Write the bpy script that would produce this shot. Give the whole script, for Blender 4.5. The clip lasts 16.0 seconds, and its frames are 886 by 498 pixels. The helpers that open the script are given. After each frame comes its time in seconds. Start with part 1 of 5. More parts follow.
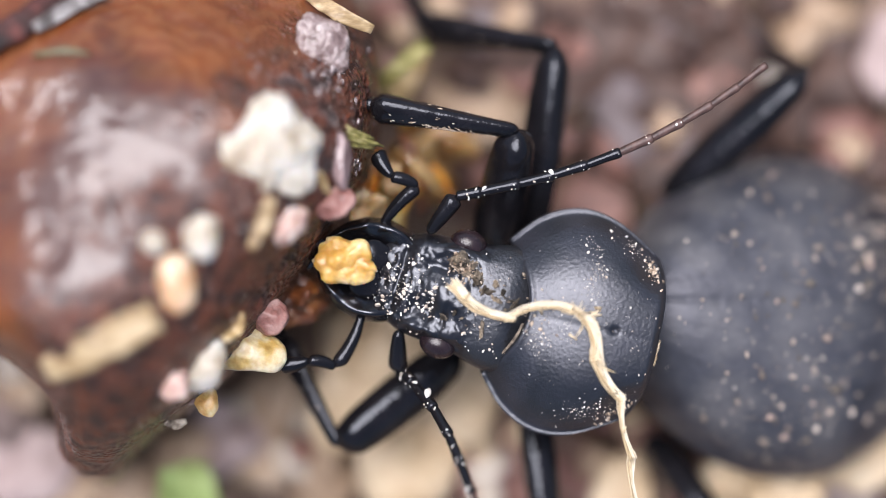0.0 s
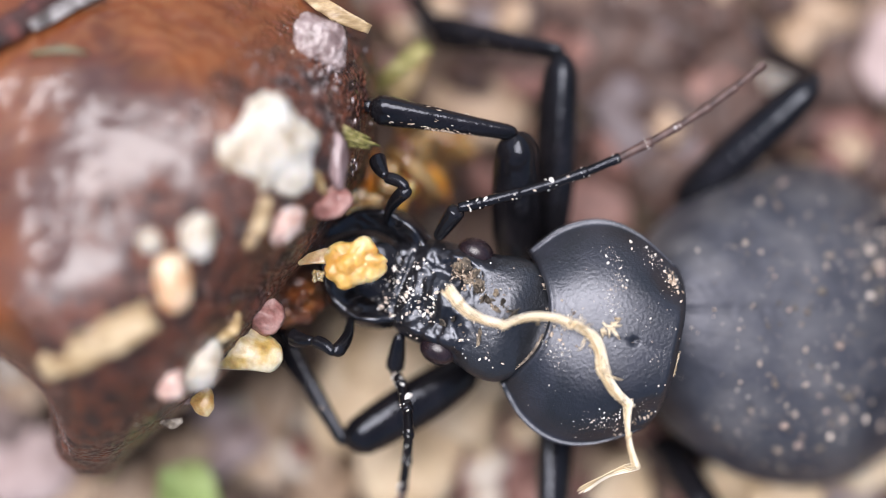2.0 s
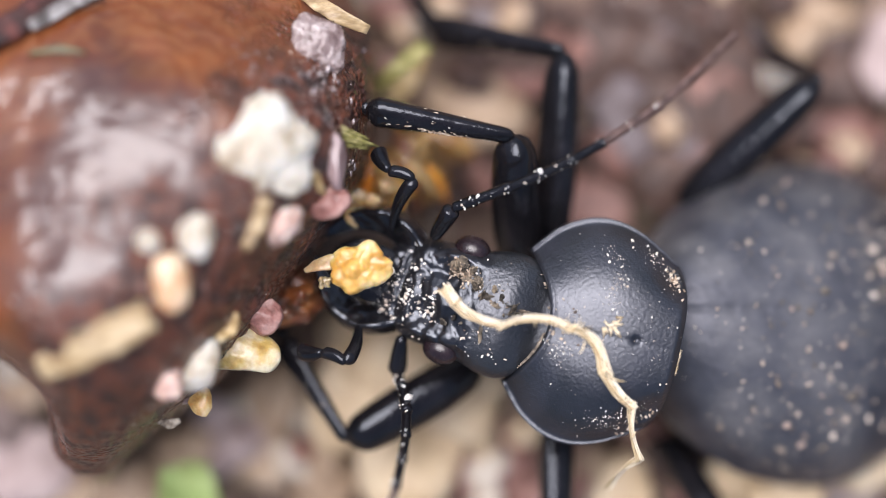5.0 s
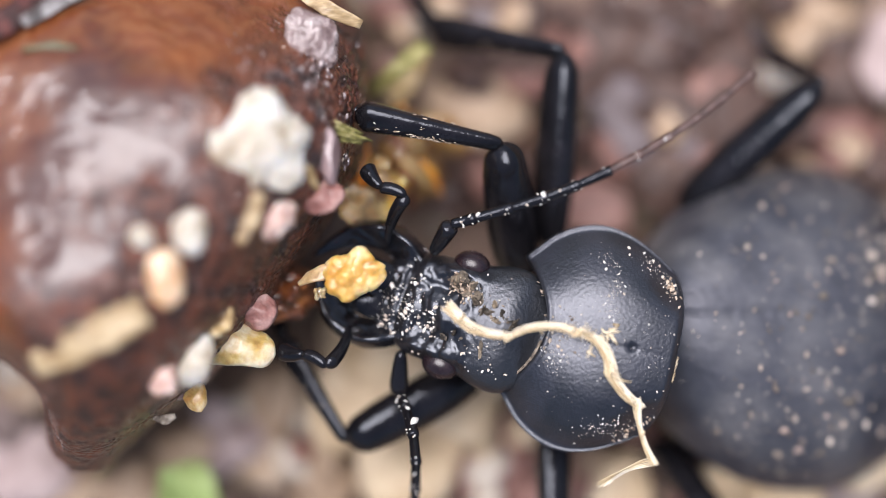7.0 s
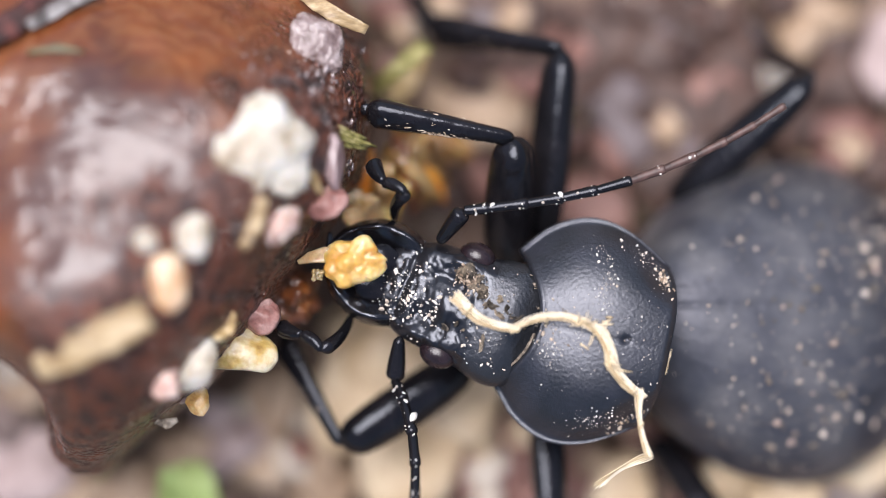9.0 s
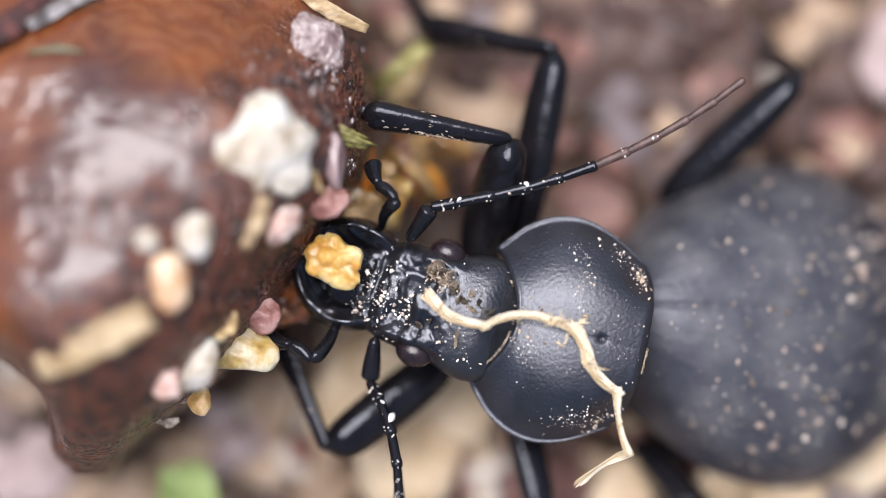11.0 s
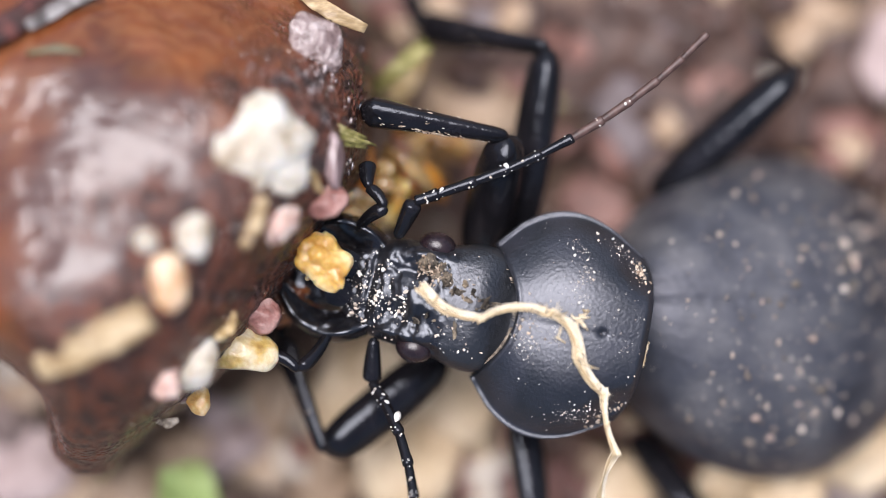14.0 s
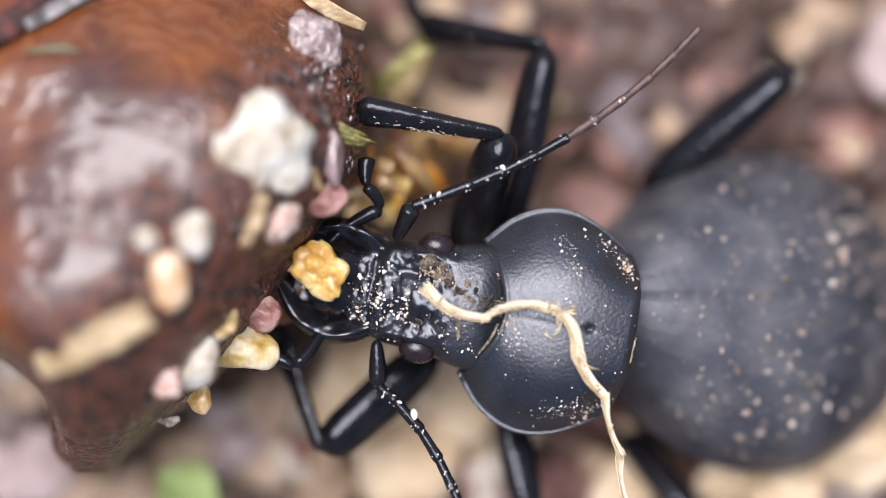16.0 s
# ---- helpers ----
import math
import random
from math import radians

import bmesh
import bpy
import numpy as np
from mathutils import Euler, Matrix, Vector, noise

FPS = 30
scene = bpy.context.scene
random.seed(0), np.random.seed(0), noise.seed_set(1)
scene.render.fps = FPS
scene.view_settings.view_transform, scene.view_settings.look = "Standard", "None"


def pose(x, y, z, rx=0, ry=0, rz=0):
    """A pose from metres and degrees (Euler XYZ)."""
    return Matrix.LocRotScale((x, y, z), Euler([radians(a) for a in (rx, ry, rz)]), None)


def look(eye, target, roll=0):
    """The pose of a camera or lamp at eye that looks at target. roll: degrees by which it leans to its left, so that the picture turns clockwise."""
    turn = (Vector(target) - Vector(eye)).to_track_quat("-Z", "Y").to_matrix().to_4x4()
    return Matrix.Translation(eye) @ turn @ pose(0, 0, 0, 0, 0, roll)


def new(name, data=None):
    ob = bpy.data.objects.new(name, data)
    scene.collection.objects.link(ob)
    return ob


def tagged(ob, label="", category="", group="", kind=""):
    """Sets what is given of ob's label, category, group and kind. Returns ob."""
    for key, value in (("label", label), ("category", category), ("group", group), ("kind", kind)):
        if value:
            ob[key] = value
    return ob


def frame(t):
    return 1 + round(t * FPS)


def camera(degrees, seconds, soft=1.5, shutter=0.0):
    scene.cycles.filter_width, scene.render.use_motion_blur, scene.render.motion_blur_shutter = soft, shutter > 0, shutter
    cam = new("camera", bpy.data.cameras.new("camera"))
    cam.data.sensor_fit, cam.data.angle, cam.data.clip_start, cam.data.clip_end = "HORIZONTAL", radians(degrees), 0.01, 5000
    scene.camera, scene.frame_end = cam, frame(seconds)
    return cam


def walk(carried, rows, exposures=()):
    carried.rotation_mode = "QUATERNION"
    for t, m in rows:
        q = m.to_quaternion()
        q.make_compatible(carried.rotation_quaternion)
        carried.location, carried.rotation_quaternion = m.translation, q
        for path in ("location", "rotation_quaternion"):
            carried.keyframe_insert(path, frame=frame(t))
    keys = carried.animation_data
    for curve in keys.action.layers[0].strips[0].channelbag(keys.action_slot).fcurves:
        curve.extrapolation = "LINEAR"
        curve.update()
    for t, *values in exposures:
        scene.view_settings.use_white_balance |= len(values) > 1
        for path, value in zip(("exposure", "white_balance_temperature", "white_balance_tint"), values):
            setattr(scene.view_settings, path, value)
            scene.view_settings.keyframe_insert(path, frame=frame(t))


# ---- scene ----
# A black ground beetle feeding on a slug among wet gravel, from straight above.
# The plan is a grid of 52.27 steps to the millimetre, laid on a level PLANE mm above the ground.
PLANE, RANGE, STEP = 10.5, 142.7, 52.27
cam = camera(12.0, 16.0, soft=0.85)
walk(cam, [(0.0, pose(0, 0, (PLANE + RANGE) / 1000)), (16.0, pose(0, 0, (PLANE + RANGE) / 1000))])
cam.data.dof.use_dof = True
cam.data.dof.focus_distance = (RANGE + 0.4) / 1000
cam.data.dof.aperture_fstop = 10.8
cam.data.dof.aperture_blades = 0

# ---- sky and light: bright overcast, lightest overhead ----
world = bpy.data.worlds.new("overcast_sky")
scene.world = world
world.use_nodes = True
wn = world.node_tree.nodes
sky = wn.new("ShaderNodeTexSky")
sky.sky_type, sky.sun_disc = "NISHITA", False
sky.sun_elevation, sky.sun_rotation = radians(69), radians(-15)
sky.air_density, sky.dust_density, sky.ozone_density = 1.0, 3.0, 2.0
world.node_tree.links.new(sky.outputs[0], wn["Background"].inputs[0])
wn["Background"].inputs[1].default_value = 0.075
sun_data = bpy.data.lights.new("sun", "SUN")
sun_data.energy, sun_data.angle, sun_data.color = 3.3, radians(46), (0.98, 0.94, 0.98)
sun = new("sun", sun_data)
sun.matrix_world = look((-0.036, 0.054, 0.2), (0, 0, 0))
scene.view_settings.exposure = 0.75


# ---- helpers ----
def at(gx, gy, z):
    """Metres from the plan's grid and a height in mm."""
    k = (RANGE + PLANE - z) / RANGE / STEP / 1000
    return Vector(((gx - 784) * k, (441 - gy) * k, z / 1000))


def mm(*v):
    return Vector(v) / 1000


def g(v):
    """Metres from grid steps."""
    return v / STEP / 1000


def curve_at(table, x):
    """A smooth profile through a few (x, value) pairs."""
    if x <= table[0][0]:
        return table[0][1]
    last = len(table) - 1
    for i in range(last):
        (x0, v0), (x1, v1) = table[i], table[i + 1]
        if x <= x1:
            h, f = x1 - x0, (x - x0) / (x1 - x0)
            xa, va = table[max(i - 1, 0)]
            xb, vb = table[min(i + 2, last)]
            m0, m1 = (v1 - va) / (x1 - xa) * h, (vb - v0) / (xb - x0) * h
            return ((2 * f ** 3 - 3 * f ** 2 + 1) * v0 + (f ** 3 - 2 * f ** 2 + f) * m0
                    + (3 * f ** 2 - 2 * f ** 3) * v1 + (f ** 3 - f ** 2) * m1)
    return table[-1][1]


def loft(bm, rings, cap=True):
    vs = [[bm.verts.new(p) for p in ring] for ring in rings]
    n = len(vs[0])
    for r0, r1 in zip(vs, vs[1:]):
        for i in range(n):
            bm.faces.new((r0[i], r0[(i + 1) % n], r1[(i + 1) % n], r1[i]))
    if cap:
        bm.faces.new(list(reversed(vs[0])))
        bm.faces.new(vs[-1])
    return bm


def mesh_of(name, bm, material, smooth=True):
    bmesh.ops.recalc_face_normals(bm, faces=bm.faces)
    me = bpy.data.meshes.new(name)
    bm.to_mesh(me)
    bm.free()
    if smooth:
        me.polygons.foreach_set("use_smooth", [True] * len(me.polygons))
    for m in material if isinstance(material, (list, tuple)) else [material]:
        me.materials.append(m)
    return me


def part(name, bm, material, parent, label="", smooth=True):
    ob = new(name, mesh_of(name, bm, material, smooth))
    ob.parent = parent
    return tagged(ob, label)


def thing(name, bm, material, label, category, group="", kind="", smooth=True):
    return tagged(new(name, mesh_of(name, bm, material, smooth)), label, category, group, kind)


def tube(points, radii, n=10, flat=1.0, bm=None, keel=0.0):
    """A round or flattened limb along a line of points."""
    bm = bm or bmesh.new()
    rings = []
    for i, p in enumerate(points):
        d = (points[min(i + 1, len(points) - 1)] - points[max(i - 1, 0)]).normalized()
        side = Vector((0, 0, 1)).cross(d)
        side = side.normalized() if side.length > 1e-6 else Vector((0, 1, 0))
        up = d.cross(side)
        rings.append([p + (side * math.cos(a) + up * math.sin(a) * flat) * radii[i] * (1 + keel * math.cos(3 * a + 0.5))
                      for a in (2 * math.pi * j / n for j in range(n))])
    return loft(bm, rings)


def limb(length, profile, n=12, flat=1.0, bow=0.0, cap=0.12, keel=0.0):
    """A limb piece along +x: length and radii in mm at fractions of the length, with rounded ends."""
    pts, rad = [], []
    for k in range(33):
        f = 0.5 - 0.5 * math.cos(math.pi * k / 32)
        pts.append(mm(length * f, 0, bow * math.sin(math.pi * f)))
        end = math.sqrt(max(0.0, 1 - (1 - min(f, 1 - f) / cap) ** 2)) if min(f, 1 - f) < cap else 1.0
        rad.append(curve_at(profile, f) * max(end, 0.12) / 1000)
    return tube(pts, rad, n, flat, keel=keel)


BALLS = {}


def ball(sub):
    """Points and faces of an icosphere, made once for each fineness."""
    if sub not in BALLS:
        bm = bmesh.new()
        bmesh.ops.create_icosphere(bm, subdivisions=sub, radius=1.0)
        bm.verts.index_update()
        BALLS[sub] = ([v.co.copy() for v in bm.verts], [[v.index for v in f.verts] for f in bm.faces])
        bm.free()
    return BALLS[sub]


def rock(bm, centre, size, seed, sub=2, rough=0.35, squash=(1, 1, 1), cut=6, turn=None):
    """An angular, slightly worn stone."""
    rng = random.Random(seed)
    points, faces = ball(sub)
    planes = [(Vector((rng.gauss(0, 1), rng.gauss(0, 1), rng.gauss(0, 1))).normalized(), rng.uniform(0.55, 0.9)) for _ in range(cut)]
    off = Vector((rng.uniform(0, 50), rng.uniform(0, 50), rng.uniform(0, 50)))
    spin = turn or Euler((rng.uniform(0, 6), rng.uniform(0, 6), rng.uniform(0, 6))).to_matrix()
    made = []
    for v in points:
        p = v.copy()
        for nrm, d in planes:
            over = p.dot(nrm) - d
            if over > 0:
                p -= nrm * over * 0.9
        p *= 1 + rough * 0.5 * noise.noise(p * 1.3 + off) + (rough * 0.25 * noise.noise(p * 4 + off) if sub > 1 else 0)
        p = Vector((p.x * squash[0], p.y * squash[1], p.z * squash[2]))
        made.append(bm.verts.new(centre + (spin @ p) * size))
    for f in faces:
        bm.faces.new([made[i] for i in f])
    return bm


# ---- materials ----
def material(name, tones, scale=2000, rough=(0.4, 0.6), bump=0.2, bump_scale=None, coat=0.0, spec=0.5,
             detail=6, island=False, sss=0.0, sss_colour=None, specks=None, stretch=None, coat_rough=0.1, trans=0.0, bump_dist=0.00005, rings=None, film_follows=True, flank=None, sheen_cloud=None, spec_tint=None, coat_ior=1.5):
    """tones: colours from dark to light over a noise; specks: (scale, threshold, colour) dust grains."""
    m = bpy.data.materials.new(name)
    m.use_nodes = True
    nt = m.node_tree
    nd, ln = nt.nodes, nt.links.new
    bsdf = nd["Principled BSDF"]
    co = nd.new("ShaderNodeTexCoord")
    mp = nd.new("ShaderNodeMapping")
    ln(co.outputs["Object"], mp.inputs[0])
    if stretch:
        mp.inputs["Scale"].default_value = stretch
    if island:
        geo = nd.new("ShaderNodeNewGeometry")
        add = nd.new("ShaderNodeVectorMath")
        add.operation = "MULTIPLY_ADD"
        ln(geo.outputs["Random Per Island"], add.inputs[0])
        add.inputs[1].default_value = (3.1, 1.7, 2.3)
        ln(mp.outputs[0], add.inputs[2])
        vec = add.outputs[0]
    else:
        vec = mp.outputs[0]

    def noise_at(s, d=detail):
        nz = nd.new("ShaderNodeTexNoise")
        nz.inputs["Scale"].default_value, nz.inputs["Detail"].default_value = s, d
        ln(vec, nz.inputs["Vector"])
        return nz.outputs["Fac"]

    def ramp(fac, stops):
        r = nd.new("ShaderNodeValToRGB")
        while len(r.color_ramp.elements) < len(stops):
            r.color_ramp.elements.new(0.5)
        for el, (pos, c) in zip(r.color_ramp.elements, stops):
            el.position, el.color = pos, (*c, 1)
        ln(fac, r.inputs[0])
        return r.outputs[0]

    n_t = len(tones)
    stops = [(0.32 + 0.36 * i / max(1, n_t - 1), c) for i, c in enumerate(tones)]
    colour = ramp(noise_at(scale), stops)
    fine = noise_at(scale * 7, 3)
    mix = nd.new("ShaderNodeMix")
    mix.data_type, mix.blend_type = "RGBA", "OVERLAY"
    mix.inputs["Factor"].default_value = 0.35
    ln(colour, mix.inputs[6])
    ln(fine, mix.inputs[7])
    colour = mix.outputs[2]
    if island:
        pick = nd.new("ShaderNodeValToRGB")
        pick.color_ramp.interpolation = "CONSTANT"
        shades = island
        while len(pick.color_ramp.elements) < len(shades):
            pick.color_ramp.elements.new(0.5)
        for i, c in enumerate(shades):
            pick.color_ramp.elements[i].position = i / len(shades)
            pick.color_ramp.elements[i].color = (*c, 1)
        ln(geo.outputs["Random Per Island"], pick.inputs[0])
        mul = nd.new("ShaderNodeMix")
        mul.data_type, mul.blend_type = "RGBA", "MULTIPLY"
        mul.inputs["Factor"].default_value = 1.0
        ln(pick.outputs[0], mul.inputs[6])
        ln(colour, mul.inputs[7])
        colour = mul.outputs[2]
    if rings:
        # pale growth lines that arc round the back
        place = nd.new("ShaderNodeMapping")
        place.inputs["Location"].default_value = [-v for v in rings]
        place.inputs["Scale"].default_value = (1, 1, 0)
        ln(co.outputs["Object"], place.inputs[0])
        wave = nd.new("ShaderNodeTexWave")
        wave.wave_type, wave.rings_direction = "RINGS", "SPHERICAL"
        wave.inputs["Scale"].default_value, wave.inputs["Distortion"].default_value = 430, 22.0
        wave.inputs["Detail"].default_value, wave.inputs["Detail Scale"].default_value = 4.0, 0.9
        ln(place.outputs[0], wave.inputs["Vector"])
        faint = nd.new("ShaderNodeMath")
        faint.operation = "MULTIPLY"
        ln(wave.outputs["Fac"], faint.inputs[0])
        ln(noise_at(260, 3), faint.inputs[1])
        soften = nd.new("ShaderNodeMath")
        soften.operation = "MULTIPLY"
        soften.inputs[1].default_value = 0.36
        ln(faint.outputs[0], soften.inputs[0])
        over = nd.new("ShaderNodeMix")
        over.data_type = "RGBA"
        ln(soften.outputs[0], over.inputs["Factor"])
        ln(colour, over.inputs[6])
        over.inputs[7].default_value = (0.34, 0.17, 0.075, 1)
        colour = over.outputs[2]
    if sheen_cloud:
        # a purplish brown cloud painted under the sky's sheen to turn it lilac: middle, reach in metres, tone
        (mx_, my_), wide_, tone = sheen_cloud
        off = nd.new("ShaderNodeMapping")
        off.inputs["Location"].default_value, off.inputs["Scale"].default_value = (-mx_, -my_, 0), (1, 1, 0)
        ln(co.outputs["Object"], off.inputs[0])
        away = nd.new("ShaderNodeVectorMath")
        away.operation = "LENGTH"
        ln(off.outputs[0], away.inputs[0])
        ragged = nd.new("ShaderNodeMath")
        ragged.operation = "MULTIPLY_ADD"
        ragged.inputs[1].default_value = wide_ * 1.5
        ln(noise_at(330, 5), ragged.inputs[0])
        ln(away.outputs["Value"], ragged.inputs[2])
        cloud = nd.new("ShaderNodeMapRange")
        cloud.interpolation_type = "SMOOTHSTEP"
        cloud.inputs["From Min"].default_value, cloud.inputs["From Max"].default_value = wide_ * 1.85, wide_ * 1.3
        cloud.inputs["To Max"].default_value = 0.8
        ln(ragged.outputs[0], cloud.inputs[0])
        sheen_mix = nd.new("ShaderNodeMix")
        sheen_mix.data_type = "RGBA"
        ln(cloud.outputs[0], sheen_mix.inputs["Factor"])
        ln(colour, sheen_mix.inputs[6])
        sheen_mix.inputs[7].default_value = (*tone, 1)
        colour = sheen_mix.outputs[2]
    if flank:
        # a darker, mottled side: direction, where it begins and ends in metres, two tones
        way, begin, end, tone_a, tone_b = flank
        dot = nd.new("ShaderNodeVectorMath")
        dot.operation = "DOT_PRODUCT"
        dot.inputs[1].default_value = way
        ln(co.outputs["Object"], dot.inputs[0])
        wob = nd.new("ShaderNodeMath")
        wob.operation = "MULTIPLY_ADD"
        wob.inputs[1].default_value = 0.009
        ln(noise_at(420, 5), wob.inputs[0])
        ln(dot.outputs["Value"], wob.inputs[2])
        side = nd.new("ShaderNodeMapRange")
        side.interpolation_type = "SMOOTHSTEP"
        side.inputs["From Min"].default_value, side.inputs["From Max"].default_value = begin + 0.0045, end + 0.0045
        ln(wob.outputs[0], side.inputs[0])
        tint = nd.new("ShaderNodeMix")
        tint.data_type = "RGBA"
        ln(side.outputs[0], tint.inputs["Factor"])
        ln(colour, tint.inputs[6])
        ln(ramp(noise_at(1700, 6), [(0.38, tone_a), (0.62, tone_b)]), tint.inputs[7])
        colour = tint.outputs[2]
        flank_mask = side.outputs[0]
    rr = nd.new("ShaderNodeMapRange")
    rr.inputs["To Min"].default_value, rr.inputs["To Max"].default_value = rough
    ln(noise_at(scale * 2.3, 3), rr.inputs[0])
    rough_out = rr.outputs[0]
    if specks:
        for s, cut_at, c in specks:
            vo = nd.new("ShaderNodeTexVoronoi")
            vo.inputs["Scale"].default_value = s
            ln(vec, vo.inputs["Vector"])
            lt = nd.new("ShaderNodeMath")
            lt.operation = "LESS_THAN"
            nz = nd.new("ShaderNodeMath")
            nz.operation = "MULTIPLY"
            nz.inputs[1].default_value = cut_at
            ln(noise_at(s * 0.22, 2), nz.inputs[0])
            sub_ = nd.new("ShaderNodeMath")
            sub_.operation = "SUBTRACT"
            ln(nz.outputs[0], sub_.inputs[0])
            sub_.inputs[1].default_value = cut_at * 0.42
            ln(vo.outputs["Distance"], lt.inputs[0])
            ln(sub_.outputs[0], lt.inputs[1])
            mx = nd.new("ShaderNodeMix")
            mx.data_type = "RGBA"
            ln(lt.outputs[0], mx.inputs["Factor"])
            ln(colour, mx.inputs[6])
            mx.inputs[7].default_value = (*c, 1)
            colour = mx.outputs[2]
            ro = nd.new("ShaderNodeMath")
            ro.operation = "MAXIMUM"
            sc_ = nd.new("ShaderNodeMath")
            sc_.operation = "MULTIPLY"
            sc_.inputs[1].default_value = 0.9
            ln(lt.outputs[0], sc_.inputs[0])
            ln(rough_out, ro.inputs[0])
            ln(sc_.outputs[0], ro.inputs[1])
            rough_out = ro.outputs[0]
    ln(colour, bsdf.inputs["Base Color"])
    ln(rough_out, bsdf.inputs["Roughness"])
    bsdf.inputs["Specular IOR Level"].default_value = spec
    if spec_tint:
        bsdf.inputs["Specular Tint"].default_value = (*spec_tint, 1)
    bsdf.inputs["Coat Weight"].default_value = coat
    bsdf.inputs["Coat IOR"].default_value = coat_ior
    bsdf.inputs["Coat Roughness"].default_value = coat_rough
    if sss:
        bsdf.inputs["Subsurface Weight"].default_value = sss
        bsdf.inputs["Subsurface Radius"].default_value = sss_colour or (1.0, 0.5, 0.25)
        bsdf.inputs["Subsurface Scale"].default_value = 0.0006
    if trans:
        bsdf.inputs["Transmission Weight"].default_value = trans
    if bump:
        b = nd.new("ShaderNodeBump")
        b.inputs["Strength"].default_value = bump
        b.inputs["Distance"].default_value = bump_dist
        ln(noise_at(bump_scale or scale * 3, 4), b.inputs["Height"])
        if flank:
            # pits and warts of the side, fading out on the smooth back
            pit = nd.new("ShaderNodeTexVoronoi")
            pit.feature = "SMOOTH_F1"
            pit.inputs["Scale"].default_value = 5600
            ln(vec, pit.inputs["Vector"])
            rough_side = nd.new("ShaderNodeBump")
            rough_side.inputs["Distance"].default_value = 0.00024
            ln(flank_mask, rough_side.inputs["Strength"])
            ln(pit.outputs["Distance"], rough_side.inputs["Height"])
            ln(b.outputs[0], rough_side.inputs["Normal"])
            b = rough_side
        ln(b.outputs[0], bsdf.inputs["Normal"])
        if coat and film_follows:
            ln(b.outputs[0], bsdf.inputs["Coat Normal"])
    return m


shell_black = material("shell_black", [(0.006, 0.007, 0.009), (0.018, 0.019, 0.026)], 700, (0.32, 0.46), 0.9, 8500, spec=1.0, spec_tint=(0.88, 0.91, 1.0), bump_dist=0.000024)
shell_gloss = material("shell_gloss", [(0.005, 0.005, 0.006), (0.011, 0.010, 0.012)], 900, (0.1, 0.2), 0.6, 2600, spec=0.38, spec_tint=(0.85, 0.9, 1.0), bump_dist=0.00005)
shell_elytra = material("shell_elytra", [(0.012, 0.013, 0.017), (0.030, 0.031, 0.038), (0.05, 0.050, 0.054), (0.08, 0.077, 0.080)], 520, (0.44, 0.58), 0.6, 3600,
                        spec=1.0, specks=[(1100, 0.75, (0.30, 0.27, 0.24)), (2600, 0.8, (0.26, 0.23, 0.2))], spec_tint=(0.88, 0.89, 1.0), bump_dist=0.00004)
shell_head = material("shell_head", [(0.004, 0.004, 0.005), (0.012, 0.012, 0.015)], 900, (0.22, 0.38), 1.0, 6500, spec=0.85, spec_tint=(0.85, 0.9, 1.0), bump_dist=0.00002)
shell_neck = material("shell_neck", [(0.006, 0.007, 0.008), (0.016, 0.017, 0.020)], 900, (0.34, 0.46), 1.0, 7500, spec=1.0, spec_tint=(0.88, 0.91, 1.0), bump_dist=0.00003)
shell_jaw = material("shell_jaw", [(0.003, 0.003, 0.004), (0.008, 0.007, 0.008)], 900, (0.16, 0.3), 0.5, 2600, spec=0.85, spec_tint=(0.85, 0.9, 1.0), bump_dist=0.00003)
shell_eye = material("shell_eye", [(0.010, 0.006, 0.008), (0.028, 0.017, 0.020)], 1200, (0.2, 0.32), 0.5, 14000, spec=0.5, bump_dist=0.00001)
antenna_brown = material("antenna_brown", [(0.025, 0.013, 0.011), (0.11, 0.063, 0.054)], 3000, (0.4, 0.6), 0.3)
dust_grain = material("dust_grain", [(0.7, 0.66, 0.6), (0.86, 0.84, 0.8)], 5000, (0.7, 0.9), 0.3, island=[(1, 1, 1), (0.95, 0.9, 0.84), (1.1, 1.08, 1.05), (0.8, 0.7, 0.62)])
soil_crust = material("soil_crust", [(0.07, 0.055, 0.042), (0.26, 0.21, 0.16), (0.6, 0.52, 0.42)], 4000, (0.7, 0.95), 0.8, 6000)
crust_mix = material("crust_mix", [(0.5, 0.45, 0.4), (1.0, 0.95, 0.9)], 4000, (0.7, 0.95), 0.8, 6000, island=[(0.3, 0.23, 0.17), (0.6, 0.5, 0.4), (0.45, 0.37, 0.29), (0.82, 0.75, 0.65), (0.2, 0.16, 0.13), (0.7, 0.6, 0.5)])
grit_mix = material("grit_mix", [(0.7, 0.66, 0.6), (1.0, 0.95, 0.9)], 4000, (0.7, 0.95), 0.6, 6000, island=[(0.12, 0.105, 0.09), (0.2, 0.17, 0.15), (0.42, 0.37, 0.33), (0.66, 0.6, 0.55), (0.48, 0.38, 0.34), (0.16, 0.14, 0.12), (0.5, 0.43, 0.38), (0.26, 0.21, 0.185), (0.3, 0.26, 0.23), (0.14, 0.125, 0.11)])
soil_smear = material("soil_smear", [(0.022, 0.019, 0.016), (0.085, 0.068, 0.05), (0.30, 0.24, 0.17)], 2600, (0.5, 0.8), 0.8, 6000)
straw = material("straw", [(0.22, 0.14, 0.07), (0.50, 0.39, 0.24), (0.74, 0.64, 0.47)], 1500, (0.5, 0.7), 0.6, 9000, stretch=(0.25, 2.0, 2.0))
straw_wet = material("straw_wet", [(0.26, 0.16, 0.06), (0.5, 0.36, 0.17), (0.7, 0.6, 0.42)], 900, (0.4, 0.6), 0.5, coat=0.2, stretch=(0.3, 1.5, 1.5))
